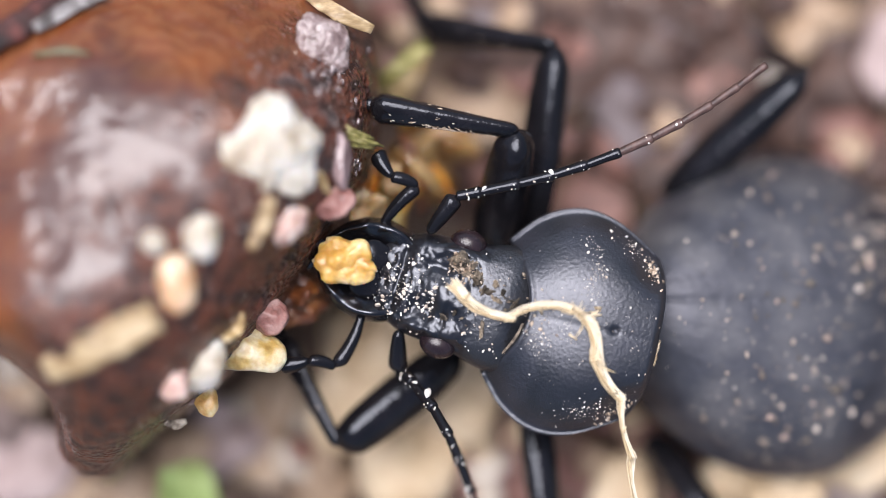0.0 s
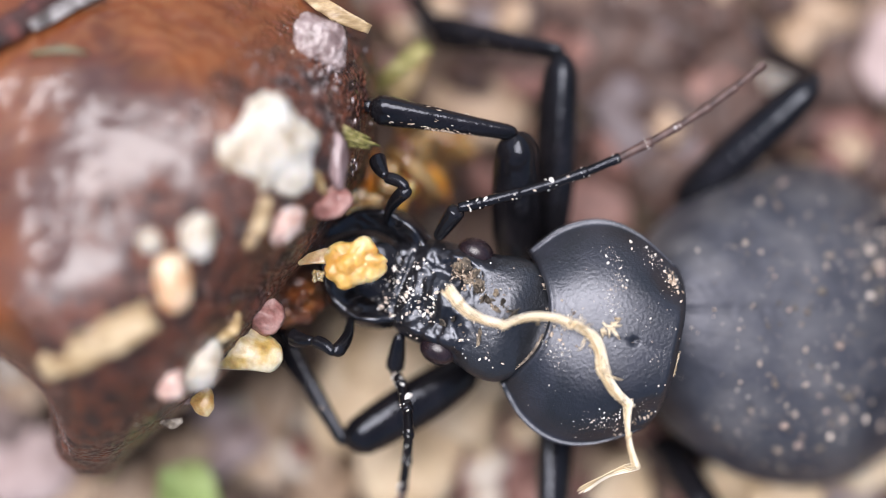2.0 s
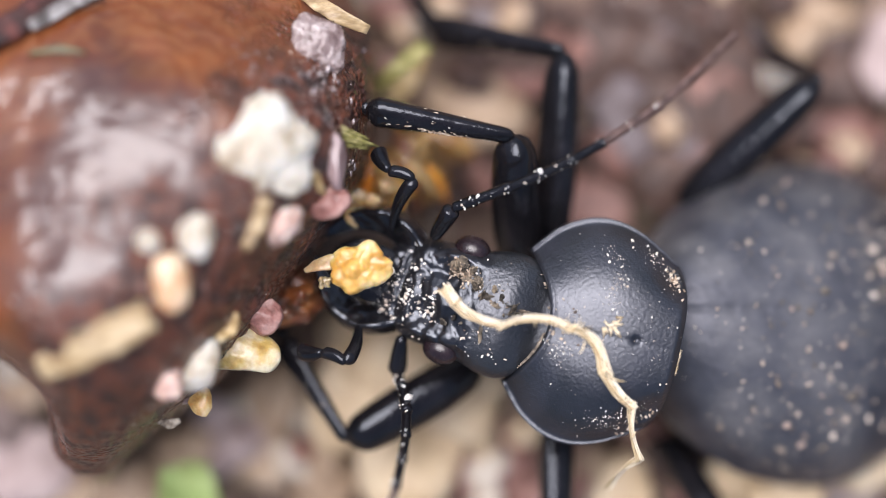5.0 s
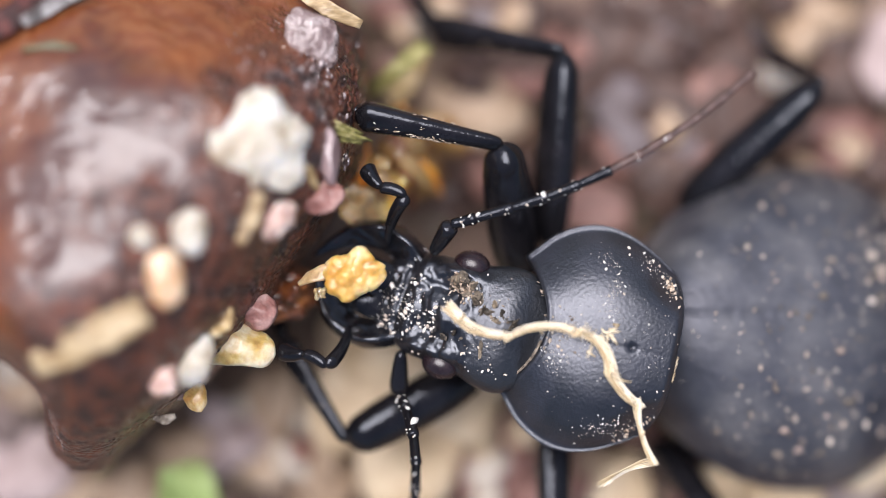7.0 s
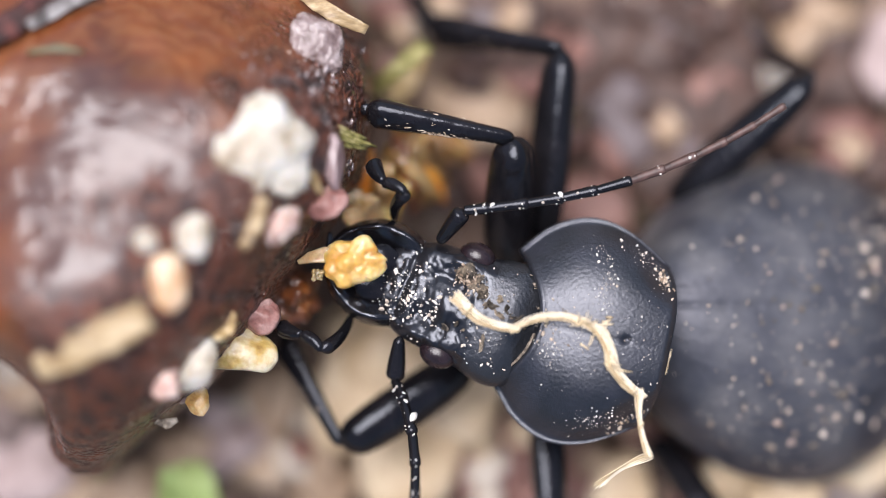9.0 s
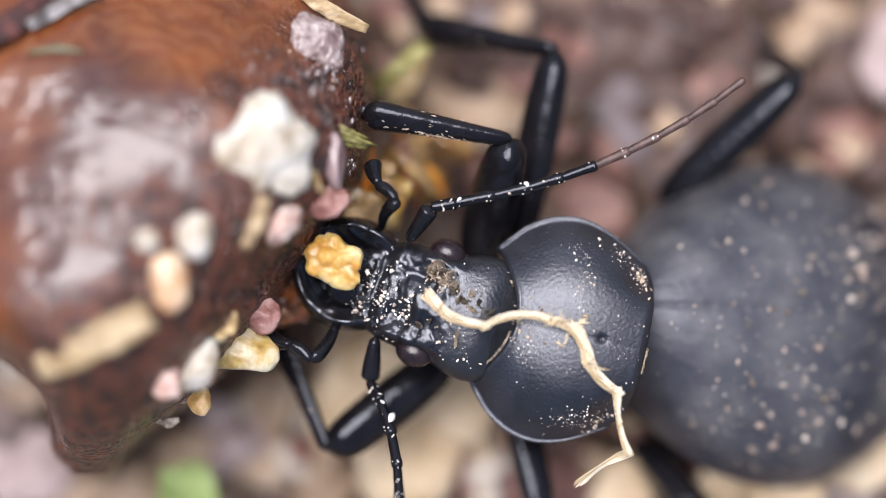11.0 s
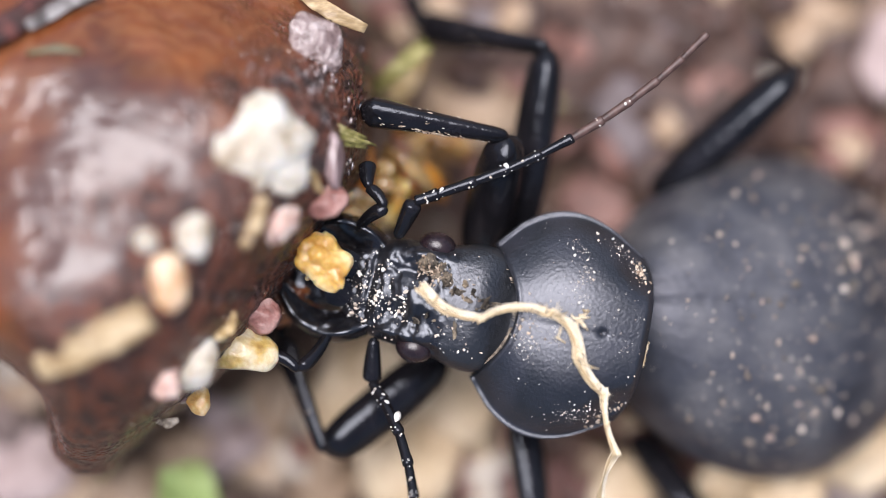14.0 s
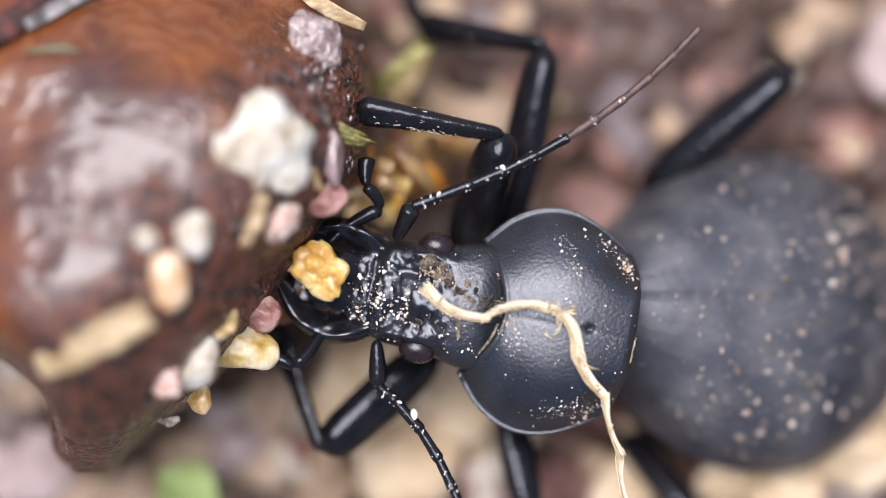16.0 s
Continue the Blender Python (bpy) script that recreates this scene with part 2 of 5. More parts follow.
stub_brown = material("stub_brown", [(0.16, 0.10, 0.045), (0.38, 0.27, 0.14), (0.55, 0.44, 0.28)], 1400, (0.4, 0.6), 0.8, coat=0.2, stretch=(0.5, 1.5, 1.5))
leaf_green = material("leaf_green", [(0.08, 0.075, 0.02), (0.22, 0.20, 0.06), (0.46, 0.40, 0.19)], 2500, (0.3, 0.5), 0.6, 5000, stretch=(0.4, 2, 2))
leaf_olive = material("leaf_olive", [(0.05, 0.045, 0.018), (0.11, 0.095, 0.04), (0.19, 0.165, 0.08)], 1500, (0.4, 0.6), 0.5, stretch=(0.4, 2, 2))
fresh_green = material("fresh_green", [(0.26, 0.36, 0.10), (0.42, 0.52, 0.19)], 800, (0.4, 0.6), 0.2)
# the purplish cloud lies where the sky reflects, tinting that highlight lilac
slug_skin = material("slug_skin", [(0.05, 0.017, 0.010), (0.11, 0.029, 0.011), (0.19, 0.055, 0.015), (0.27, 0.10, 0.028)], 130, (0.3, 0.5), 0.3, 4200,
                     coat=0.8, coat_rough=0.08, coat_ior=1.45, spec=0.4, sss=0.1, sss_colour=(1, 0.35, 0.15), bump_dist=0.00002, rings=(-0.0112, -0.0035, 0.0), sheen_cloud=((-0.0103, 0.0014), 0.0050, (0.046, 0.022, 0.023)),
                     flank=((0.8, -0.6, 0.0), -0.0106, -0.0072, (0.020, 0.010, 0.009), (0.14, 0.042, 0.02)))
slug_flesh = material("slug_flesh", [(0.10, 0.045, 0.015), (0.28, 0.15, 0.045), (0.46, 0.32, 0.15)], 500, (0.2, 0.35), 0.5, coat=1.0, sss=0.4)
food_flesh = material("food_flesh", [(0.40, 0.19, 0.03), (0.58, 0.35, 0.09), (0.74, 0.58, 0.30)], 900, (0.3, 0.45), 0.5, 3000, coat=0.35, sss=0.6, sss_colour=(1, 0.6, 0.25))
# pale, very glossy coat for the beads that stand in for glints
slime = material("slime", [(0.12, 0.08, 0.075), (0.30, 0.24, 0.24)], 2500, (0.08, 0.16), 0.0, spec=1.0, coat=1.0, coat_rough=0.05, coat_ior=1.7)
wound_skin = material("wound_skin", [(0.035, 0.014, 0.008), (0.15, 0.045, 0.014), (0.30, 0.11, 0.03)], 1300, (0.25, 0.45), 0.8, 5200, coat=0.7, sss=0.2, sss_colour=(1, 0.4, 0.15), bump_dist=0.00006)
film_flesh = material("film_flesh", [(0.32, 0.19, 0.07), (0.56, 0.41, 0.24)], 2000, (0.25, 0.4), 0.5, coat=0.8, sss=0.5)
orange_flesh = material("orange_flesh", [(0.6, 0.18, 0.02), (0.8, 0.33, 0.04)], 1500, (0.2, 0.35), 0.3, coat=1.0, sss=0.4)
stone_white = material("stone_white", [(0.24, 0.17, 0.10), (0.46, 0.40, 0.31), (0.58, 0.54, 0.46), (0.66, 0.64, 0.60)], 800, (0.35, 0.6), 0.9, 3200, coat=0.25, sss=0.15, bump_dist=0.0001)
stone_crystal = material("stone_crystal", [(0.10, 0.06, 0.055), (0.22, 0.155, 0.145), (0.42, 0.35, 0.335)], 2200, (0.08, 0.3), 1.0, 4200, coat=0.9, coat_rough=0.05, bump_dist=0.00012)
stone_salmon = material("stone_salmon", [(0.40, 0.22, 0.18), (0.58, 0.40, 0.34), (0.70, 0.57, 0.50)], 1600, (0.4, 0.6), 0.8, 3000, coat=0.2, coat_rough=0.25, sss=0.2, bump_dist=0.00008)
straw_fibre = material("straw_fibre", [(0.46, 0.35, 0.21), (0.72, 0.63, 0.47), (0.92, 0.87, 0.76)], 1400, (0.45, 0.65), 0.6, 9000, stretch=(0.25, 2.0, 2.0),
                       island=[(1.05, 1.04, 1.02), (0.84, 0.77, 0.64), (1.12, 1.1, 1.06), (0.58, 0.47, 0.34), (1.0, 0.96, 0.9), (0.92, 0.86, 0.76)])
stone_red = material("stone_red", [(0.15, 0.055, 0.045), (0.27, 0.12, 0.10), (0.40, 0.25, 0.22)], 1500, (0.4, 0.6), 0.9, 3200, coat=0.25, coat_rough=0.25, bump_dist=0.00009)
stem_red = material("stem_red", [(0.012, 0.008, 0.008), (0.05, 0.018, 0.016), (0.16, 0.05, 0.042)], 1100, (0.5, 0.7), 0.6, spec=0.3)
fibre_grey = material("fibre_grey", [(0.07, 0.06, 0.055), (0.17, 0.155, 0.15), (0.36, 0.34, 0.33)], 1500, (0.25, 0.4), 0.5)
stone_tan = material("stone_tan", [(0.38, 0.19, 0.085), (0.58, 0.37, 0.21), (0.70, 0.54, 0.38)], 1200, (0.3, 0.5), 0.7, coat=0.6, sss=0.2)
stone_amber = material("stone_amber", [(0.30, 0.17, 0.04), (0.52, 0.36, 0.12), (0.66, 0.56, 0.36), (0.74, 0.68, 0.54)], 900, (0.25, 0.45), 0.8, 2400, coat=0.3, sss=0.3, bump_dist=0.0001)
stone_orange = material("stone_orange", [(0.46, 0.22, 0.05), (0.64, 0.40, 0.14), (0.76, 0.60, 0.36)], 1800, (0.25, 0.4), 0.8, 3000, coat=0.5, sss=0.3)
stone_mauve = material("stone_mauve", [(0.2, 0.13, 0.13), (0.34, 0.25, 0.25)], 900, (0.3, 0.5), 0.4, coat=0.6)
gravel_mix = material("gravel_mix", [(0.29, 0.265, 0.24), (0.66, 0.62, 0.58)], 500, (0.4, 0.7), 0.5, 1500, coat=0.2,
                      island=[(0.34, 0.23, 0.19), (0.24, 0.15, 0.135), (0.40, 0.31, 0.21), (0.18, 0.11, 0.095), (0.44, 0.37, 0.30), (0.30, 0.20, 0.19),
                              (0.28, 0.2, 0.13), (0.42, 0.33, 0.32), (0.16, 0.10, 0.08), (0.58, 0.52, 0.46), (0.36, 0.22, 0.16)])
pebble_tan = material("pebble_tan", [(0.26, 0.165, 0.10), (0.42, 0.30, 0.20), (0.50, 0.39, 0.285)], 400, (0.4, 0.7), 0.5)
pebble_pale = material("pebble_pale", [(0.42, 0.35, 0.27), (0.60, 0.53, 0.45), (0.68, 0.62, 0.55)], 400, (0.4, 0.7), 0.5)
pebble_cream = material("pebble_cream", [(0.42, 0.29, 0.16), (0.62, 0.47, 0.30), (0.74, 0.60, 0.42)], 400, (0.4, 0.7), 0.5)
pebble_pink = material("pebble_pink", [(0.24, 0.17, 0.155), (0.38, 0.29, 0.275), (0.46, 0.38, 0.36)], 400, (0.4, 0.7), 0.5)
pebble_brown = material("pebble_brown", [(0.028, 0.014, 0.011), (0.075, 0.040, 0.030), (0.13, 0.078, 0.06)], 400, (0.5, 0.7), 0.5)
pebble_red = material("pebble_red", [(0.13, 0.055, 0.042), (0.25, 0.125, 0.10), (0.34, 0.20, 0.17)], 400, (0.4, 0.7), 0.5)
pebble_mauve = material("pebble_mauve", [(0.085, 0.06, 0.06), (0.145, 0.115, 0.12), (0.19, 0.155, 0.16)], 400, (0.4, 0.7), 0.5)
soil = material("soil", [(0.07, 0.04, 0.028), (0.17, 0.11, 0.08), (0.28, 0.2, 0.15)], 300, (0.6, 0.9), 0.8, 1200)


# ---- ground ----
def relief(x, y):
    """Height of the soil in metres."""
    p = Vector((x, y, 0))
    return 0.0007 * noise.noise(p * 160) + 0.0004 * noise.noise(p * 420) - 0.0006


def build_ground():
    bm = bmesh.new()
    steps = [-20, -6, -2, -0.7, -0.25, -0.1, -0.05]
    steps += [-0.03 + 0.06 * i / 80 for i in range(81)] + [-s for s in reversed(steps)]
    grid = [[bm.verts.new((x, y, relief(x, y) if max(abs(x), abs(y)) < 0.2 else -0.0006)) for x in steps] for y in steps]
    for r0, r1 in zip(grid, grid[1:]):
        for i in range(len(steps) - 1):
            bm.faces.new((r0[i], r0[i + 1], r1[i + 1], r1[i]))
    thing("ground", bm, soil, "damp brown soil strewn with small gravel", "ground", kind="structure")


def build_gravel():
    rng = random.Random(4)
    bm = bmesh.new()
    for i in range(1700):
        x, y = rng.uniform(-0.034, 0.034), rng.uniform(-0.026, 0.026)
        s = min(0.0022, 0.00035 * math.exp(rng.gauss(0.45, 0.6)))
        rock(bm, Vector((x, y, relief(x, y) + s * 0.25)), s, i, 1 if s < 0.0009 else 2, 0.3, (1, rng.uniform(0.6, 1), rng.uniform(0.5, 0.8)), 5)
    thing("gravel", bm, gravel_mix, "mixed pink, tan and brown damp gravel on soil", "gravel", kind="stuff", smooth=False)


def lone_stone(gx, gy, z, size, mat, label, seed, squash=(1, 0.8, 0.6), name="pebble", group="pebbles on the ground", turn=0, rough=0.35, cut=6, sub=4):
    """One stone: plan place, height of its middle, size in grid steps across."""
    bm = bmesh.new()
    rock(bm, Vector(), g(size) / 2 * 1.15, seed, sub, rough, squash, cut, turn=Matrix.Identity(3))
    ob = thing(name, bm, mat, label, "stone", group, smooth=True)
    ob.matrix_world = Matrix.Translation(at(gx, gy, z)) @ pose(0, 0, 0, 0, 0, turn)
    return ob


def lobed_stone(gx, gy, z, lobes, thick, mat, label, seed, tilt=(0, 0), rough=0.12):
    """A worn stone grown together from a few round knobs: (dx, dy, radius) in grid steps."""
    rng = random.Random(seed)
    off = Vector((rng.uniform(0, 50), rng.uniform(0, 50), rng.uniform(0, 50)))
    bm = bmesh.new()
    knobs = [(Vector((x, -y, 0)), r) for x, y, r in lobes]
    for v in ball(5)[0]:
        w = Vector((v.x, v.y, v.z * 0.6)).normalized()
        far = 0.0
        for c, r in knobs:
            along = w.dot(c)
            disc = r * r - c.length_squared + along * along
            if disc > 0:
                far += max(0.0, along + math.sqrt(disc)) ** 9
        k = 0.9 * far ** (1 / 9) * (1 + rough * noise.noise(v * 2.2 + off) + rough * 0.5 * noise.noise(v * 6 + off) + rough * 0.35 * noise.noise(v * 14 + off) + rough * 0.2 * noise.noise(v * 31 + off))
        bm.verts.new(Vector((g(w.x * k), g(w.y * k), g(w.z * k * thick))))
    bm.verts.ensure_lookup_table()
    for f in ball(5)[1]:
        bm.faces.new([bm.verts[i] for i in f])
    ob = thing("grit_stone", bm, mat, label, "stone", "grit on the slug")
    ob.matrix_world = Matrix.Translation(at(gx, gy, z)) @ pose(0, 0, 0, tilt[0], tilt[1], 0)
    return ob


def strip(points, widths, thick, twist=0.0, ripple=0.0, seed=0, n=14):
    """A flat, slightly curled blade along points (metres)."""
    bm = bmesh.new()
    rings, m = [], len(points)
    for i in range((m - 1) * 6 + 1):
        f = i / 6
        k = min(int(f), m - 2)
        p = points[k].lerp(points[k + 1], f - k)
        d = (points[k + 1] - points[k]).normalized()
        side = Vector((0, 0, 1)).cross(d).normalized()
        ang = twist * f / (m - 1) + 0.5 * noise.noise(p * 900 + Vector((seed, 0, 0)))
        up = d.cross(side)
        s2, u2 = side * math.cos(ang) + up * math.sin(ang), up * math.cos(ang) - side * math.sin(ang)
        w = widths[k] + (widths[k + 1] - widths[k]) * (f - k)
        w *= 1 + ripple * noise.noise(p * 2500 + Vector((0, seed, 0)))
        rings.append([p + s2 * math.cos(a) * w + u2 * (math.sin(a) * thick + 0.25 * w * math.cos(a) ** 2)
                      for a in (2 * math.pi * j / n for j in range(n))])
    return loft(bm, rings)


# ---- slug ----
SLUG_RIGHT = [(-2600, 240), (-2000, 400), (-900, 500), (-200, 560), (0, 625), (100, 668), (200, 672), (300, 652), (400, 600), (500, 528), (560, 496), (680, 392), (760, 290), (845, 190)]
SLUG_LEFT = [(-2600, 60), (-2000, -300), (-900, -480), (0, -420), (200, -330), (400, -280), (500, -210), (560, -130), (620, -10), (700, 84), (800, 116), (845, 150)]
SLUG_TOP = [(-2600, 7), (-2000, 8), (-900, 8.2), (-250, 10), (-100, 10.4), (0, 11.8), (90, 13.2), (160, 14.15), (280, 14.85), (400, 15.2), (500, 15.6), (600, 15.75), (700, 14.6), (780, 11.8), (845, 7.5)]
SLUG_WAIST = 6.2


SLUG_CREST = [(-2600, 0), (-200, 0.05), (0, -0.04), (80, 0.02), (160, 0.17), (260, 0.22), (400, 0.16), (540, -0.12), (700, -0.4), (845, 0)]


def slug_height(gx, gy):
    """Height of the slug's back, in mm, over a place of the plan."""
    left, right, top = curve_at(SLUG_LEFT, gy), curve_at(SLUG_RIGHT, gy), curve_at(SLUG_TOP, gy)
    u = max(-0.99, min(0.99, (gx - (left + right) / 2) / ((right - left) / 2)))
    sk = curve_at(SLUG_CREST, gy)
    c = abs((1 - math.sqrt(max(0.0, 1 - 4 * sk * (u - sk)))) / (2 * sk)) if abs(sk) > 0.001 else abs(u)
    return SLUG_WAIST + (top - SLUG_WAIST) * (1 - min(0.999, c) ** 2.25) ** 0.445


def slug_point(gy, ang):
    left, right, top = curve_at(SLUG_LEFT, gy), curve_at(SLUG_RIGHT, gy), curve_at(SLUG_TOP, gy)
    c, s = math.cos(ang), math.sin(ang)
    px, pz = math.copysign(abs(c) ** 0.89, c), math.copysign(abs(s) ** 0.89, s)
    mid, half = (left + right) / 2, (right - left) / 2
    z = SLUG_WAIST + pz * (top - SLUG_WAIST) if s > 0 else SLUG_WAIST + pz * (SLUG_WAIST - 0.2)
    p = at(mid + (px + curve_at(SLUG_CREST, gy) * (1 - px * px)) * half, gy, z)
    q = p * 1000
    out = Vector((px, 0, pz)).normalized()
    bump = 0.24 * noise.noise(q * 0.33 + Vector((3, 1, 0))) + 0.075 * noise.noise(q * 1.0) + 0.018 * noise.noise(q * 2.6)
    # wrinkles run across the body
    bump += 0.009 * noise.noise(Vector((q.x * 0.5 + 0.25 * q.y, q.y * 1.9, q.z))) + 0.003 * noise.noise(Vector((q.x * 1.6, q.y * 4.5, q.z * 2)))
    bump -= 0.015 * max(0.0, 0.22 - abs(noise.noise(q * 1.7 + Vector((0, 9, 0))))) / 0.22
    # warts along the flank
    flank = max(0.0, min(1.0, (px - 0.5) / 0.25), min(1.0, (gy - 560) / 90)) * (s > 0)
    if flank:
        bump += flank * (0.065 * noise.noise(q * 2.9) + 0.06 * abs(noise.noise(q * 4.6 + Vector((5, 0, 0)))))
    return p + out * bump / 1000


def build_slug():
    bm = bmesh.new()
    ys = [-2600 + 200 * i for i in range(12)] + [-200 + 4.5 * i for i in range(233)]
    loft(bm, [[slug_point(y, 2 * math.pi * j / 360) for j in range(360)] for y in ys])
    top = tagged(new("slug"), "large wet orange-brown slug lying on gravel", "slug")
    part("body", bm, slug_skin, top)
    # torn flesh at the wound beside the beetle's mouth
    for i, (x, y, z, s) in enumerate([(705, 300, 5.5, 50), (740, 260, 5, 60), (770, 320, 4.5, 55), (690, 360, 6, 45), (800, 250, 4, 50), (730, 215, 6, 35), (690, 300, 7.4, 26), (715, 345, 7.2, 24)]):
        part("flesh_lump", rock(bmesh.new(), at(x, y, z), g(s), 50 + i, 4, 0.9, (1, 0.65, 0.6), 3), slug_flesh, top, "torn amber flesh of the wound")
    for i, (x, y, z, s) in enumerate([(640, 384, 8.1, 30), (628, 350, 8.3, 20), (692, 328, 7.6, 26), (664, 360, 8.0, 24)]):
        part("flesh_film", rock(bmesh.new(), at(x, y, z), g(s), 80 + i, 4, 0.5, (1, 0.75, 0.5), 0), film_flesh, top, "pale translucent wet flesh of the wound")
    for i, (x, y, z, s) in enumerate([(700, 385, 6.4, 30), (715, 335, 6.2, 28)]):
        part("flesh_lump", rock(bmesh.new(), at(x, y, z), g(s), 90 + i, 4, 0.8, (1, 0.75, 0.6), 2), food_flesh, top, "yellow lump of the wound")
    bm = tube([at(668, 262, 6.6), at(662, 300, 6.8), at(656, 345, 6.5), at(648, 385, 6.0)], [g(7), g(12), g(13), g(8)], 10)
    part("gut_shred", bm, orange_flesh, top, "bright orange shred of gut")
    for mat, label, width, pts in (
            (slug_flesh, "amber shred of the wound", 13, [(690, 262, 7.6), (726, 284, 7.9), (760, 312, 7.6), (790, 352, 6.6)]),
            (food_flesh, "yellow shred of the wound", 11, [(735, 322, 7.9), (722, 352, 8.2), (702, 386, 7.8), (684, 410, 7.2)]),
            (wound_skin, "dark red shred of the wound", 15, [(712, 236, 6.8), (728, 282, 7.2), (742, 336, 7.0), (748, 384, 6.2)]),
            (film_flesh, "pale translucent shred of the wound", 16, [(622, 330, 8.6), (650, 352, 8.5), (676, 384, 8.1), (690, 404, 7.6)]),
            (orange_flesh, "bright orange shred of gut", 9, [(762, 290, 6.6), (786, 322, 6.4), (800, 356, 5.8)]),
            (slug_flesh, "amber shred of the wound", 12, [(640, 168, 9.2), (652, 196, 9.3), (648, 226, 9.0)]),
            (wound_skin, "dark red shred of the wound", 17, [(612, 306, 9.6), (632, 318, 9.3), (646, 300, 8.8)])):
        line = [at(x, y, z - 0.8) for x, y, z in pts]
        bm = bmesh.new()
        fine = [line[k].lerp(line[k + 1], f / 5) + mm(0.05 * noise.noise(Vector((k * 5 + f, width, 0)) * 0.6), 0.05 * noise.noise(Vector((k * 5 + f, 0, width)) * 0.6), 0)
                for k in range(len(line) - 1) for f in range(5)] + [line[-1]]
        tube(fine, [g(width) * (0.35 + 0.65 * math.sin(math.pi * (k + 0.6) / len(fine)) ** 0.7) * (1 + 0.35 * noise.noise(Vector((k * 0.7, width, 3)))) for k in range(len(fine))], 12, 0.35, bm)
        part("flesh_shred", bm, mat, top, label)
    bm = bmesh.new()
    rock(bm, at(516, 520, 7.4), g(62), 61, 5, 1.1, (1, 1.1, 0.8), 2)
    part("wound_edge", bm, wound_skin, top, "dark red-brown torn edge of the wound")
    return top


# ---- beetle ----
def build_pronotum(parent):
    def width(s):
        return curve_at([(0, 120), (0.06, 140), (0.17, 172), (0.33, 197), (0.5, 205), (0.68, 195), (0.85, 172), (1, 146)], s)

    def spot_of(s, t, lower=False):
        front, rear = -67 - 60 * t * t, 170 - 27 * t * t * t * t
        a, b = front + (rear - front) * s, t * width(s)
        edge = min(1.0, (1 - abs(t)) / 0.10)
        dome = (1 - abs(t) ** 3.0) * 1.9 * (0.76 + 0.24 * math.sin(math.pi * min(1, 0.15 + s * 0.8)))
        rim = 0.20 * math.exp(-((1 - abs(t)) / 0.03) ** 2) + 0.25 * max(0, abs(t) - 0.7) ** 1.0
        groove = -0.035 * math.exp(-(t / 0.02) ** 2) * math.sin(math.pi * s)
        dent = -0.35 * math.exp(-(((abs(t) - 0.72) / 0.16) ** 2 + ((s - 0.9) / 0.13) ** 2))
        pit = -0.22 * math.exp(-(((t - 0.02) / 0.025) ** 2 + ((s - 0.66) / 0.028) ** 2))
        roll = -0.07 * max(0, 1 - s / 0.05) ** 2 - 0.25 * max(0, (s - 0.95) / 0.05) ** 2
        lip = 0.10 * math.exp(-((s - 0.015) / 0.02) ** 2)
        z = -1.75 + dome + rim + groove + dent + pit + roll + lip if not lower else -2.1 - 0.9 * (1 - abs(t) ** 2) * edge
        return Vector((g(a), g(b), z / 1000))

    bm = bmesh.new()
    ns, ntt = 64, 140
    up = [[bm.verts.new(spot_of(i / ns, math.sin(math.pi * (j / ntt - 0.5)))) for j in range(ntt + 1)] for i in range(ns + 1)]
    dn = [[bm.verts.new(spot_of(i / ns, math.sin(math.pi * (j / ntt - 0.5)), True)) for j in range(ntt + 1)] for i in range(ns + 1)]
    for i in range(ns):
        for j in range(ntt):
            bm.faces.new((up[i][j], up[i][j + 1], up[i + 1][j + 1], up[i + 1][j]))
            bm.faces.new((dn[i][j], dn[i + 1][j], dn[i + 1][j + 1], dn[i][j + 1]))
    for i in range(ns):
        bm.faces.new((up[i][0], up[i + 1][0], dn[i + 1][0], dn[i][0]))
        bm.faces.new((up[i][ntt], dn[i][ntt], dn[i + 1][ntt], up[i + 1][ntt]))
    for j in range(ntt):
        bm.faces.new((up[0][j], dn[0][j], dn[0][j + 1], up[0][j + 1]))
        bm.faces.new((up[ns][j], up[ns][j + 1], dn[ns][j + 1], dn[ns][j]))
    pro = part("pronotum", bm, shell_black, parent, "satin black heart-shaped thorax shield with dust")
    # fringe of pale hairs along the front edge, golden ones at the hind edge
    rng = random.Random(8)
    bm = bmesh.new()
    line = [spot_of(0.0, -0.76 + 0.56 * i / 60) + mm(-0.06, 0, -0.02) for i in range(61)]
    tube(line, [g(0.6 + (2.0 + 1.6 * noise.noise(Vector((i * 0.7, 0, 0)))) * math.sin(math.pi * i / 60) ** 0.5) for i in range(61)], 6, bm=bm)
    for i in range(110):
        t = rng.uniform(-0.72, -0.16) if i < 95 else rng.uniform(-0.1, 0.7)
        p = spot_of(0.0, t) + mm(-0.03, 0, -0.08)
        tube([p, p + mm(-0.09, rng.uniform(-0.02, 0.02), 0.05)], [g(1.3), g(0.5)], 5, bm=bm)
    part("hair_fringe", bm, soil_crust, pro, "pale hair fringe along the front edge")
    bm = bmesh.new()
    for i in range(46):
        t = rng.choice((rng.gauss(-0.22, 0.04), rng.gauss(-0.05, 0.06)))
        p = spot_of(1.0, t) + mm(0.02, 0, -0.1)
        tube([p, p + mm(rng.uniform(0.02, 0.09), rng.uniform(-0.12, 0.12), -0.05)], [g(1.0), g(0.4)], 5, bm=bm)
    part("hair_fringe", bm, straw, pro, "golden hair fringe along the hind edge")
    # dust
    bm = bmesh.new()
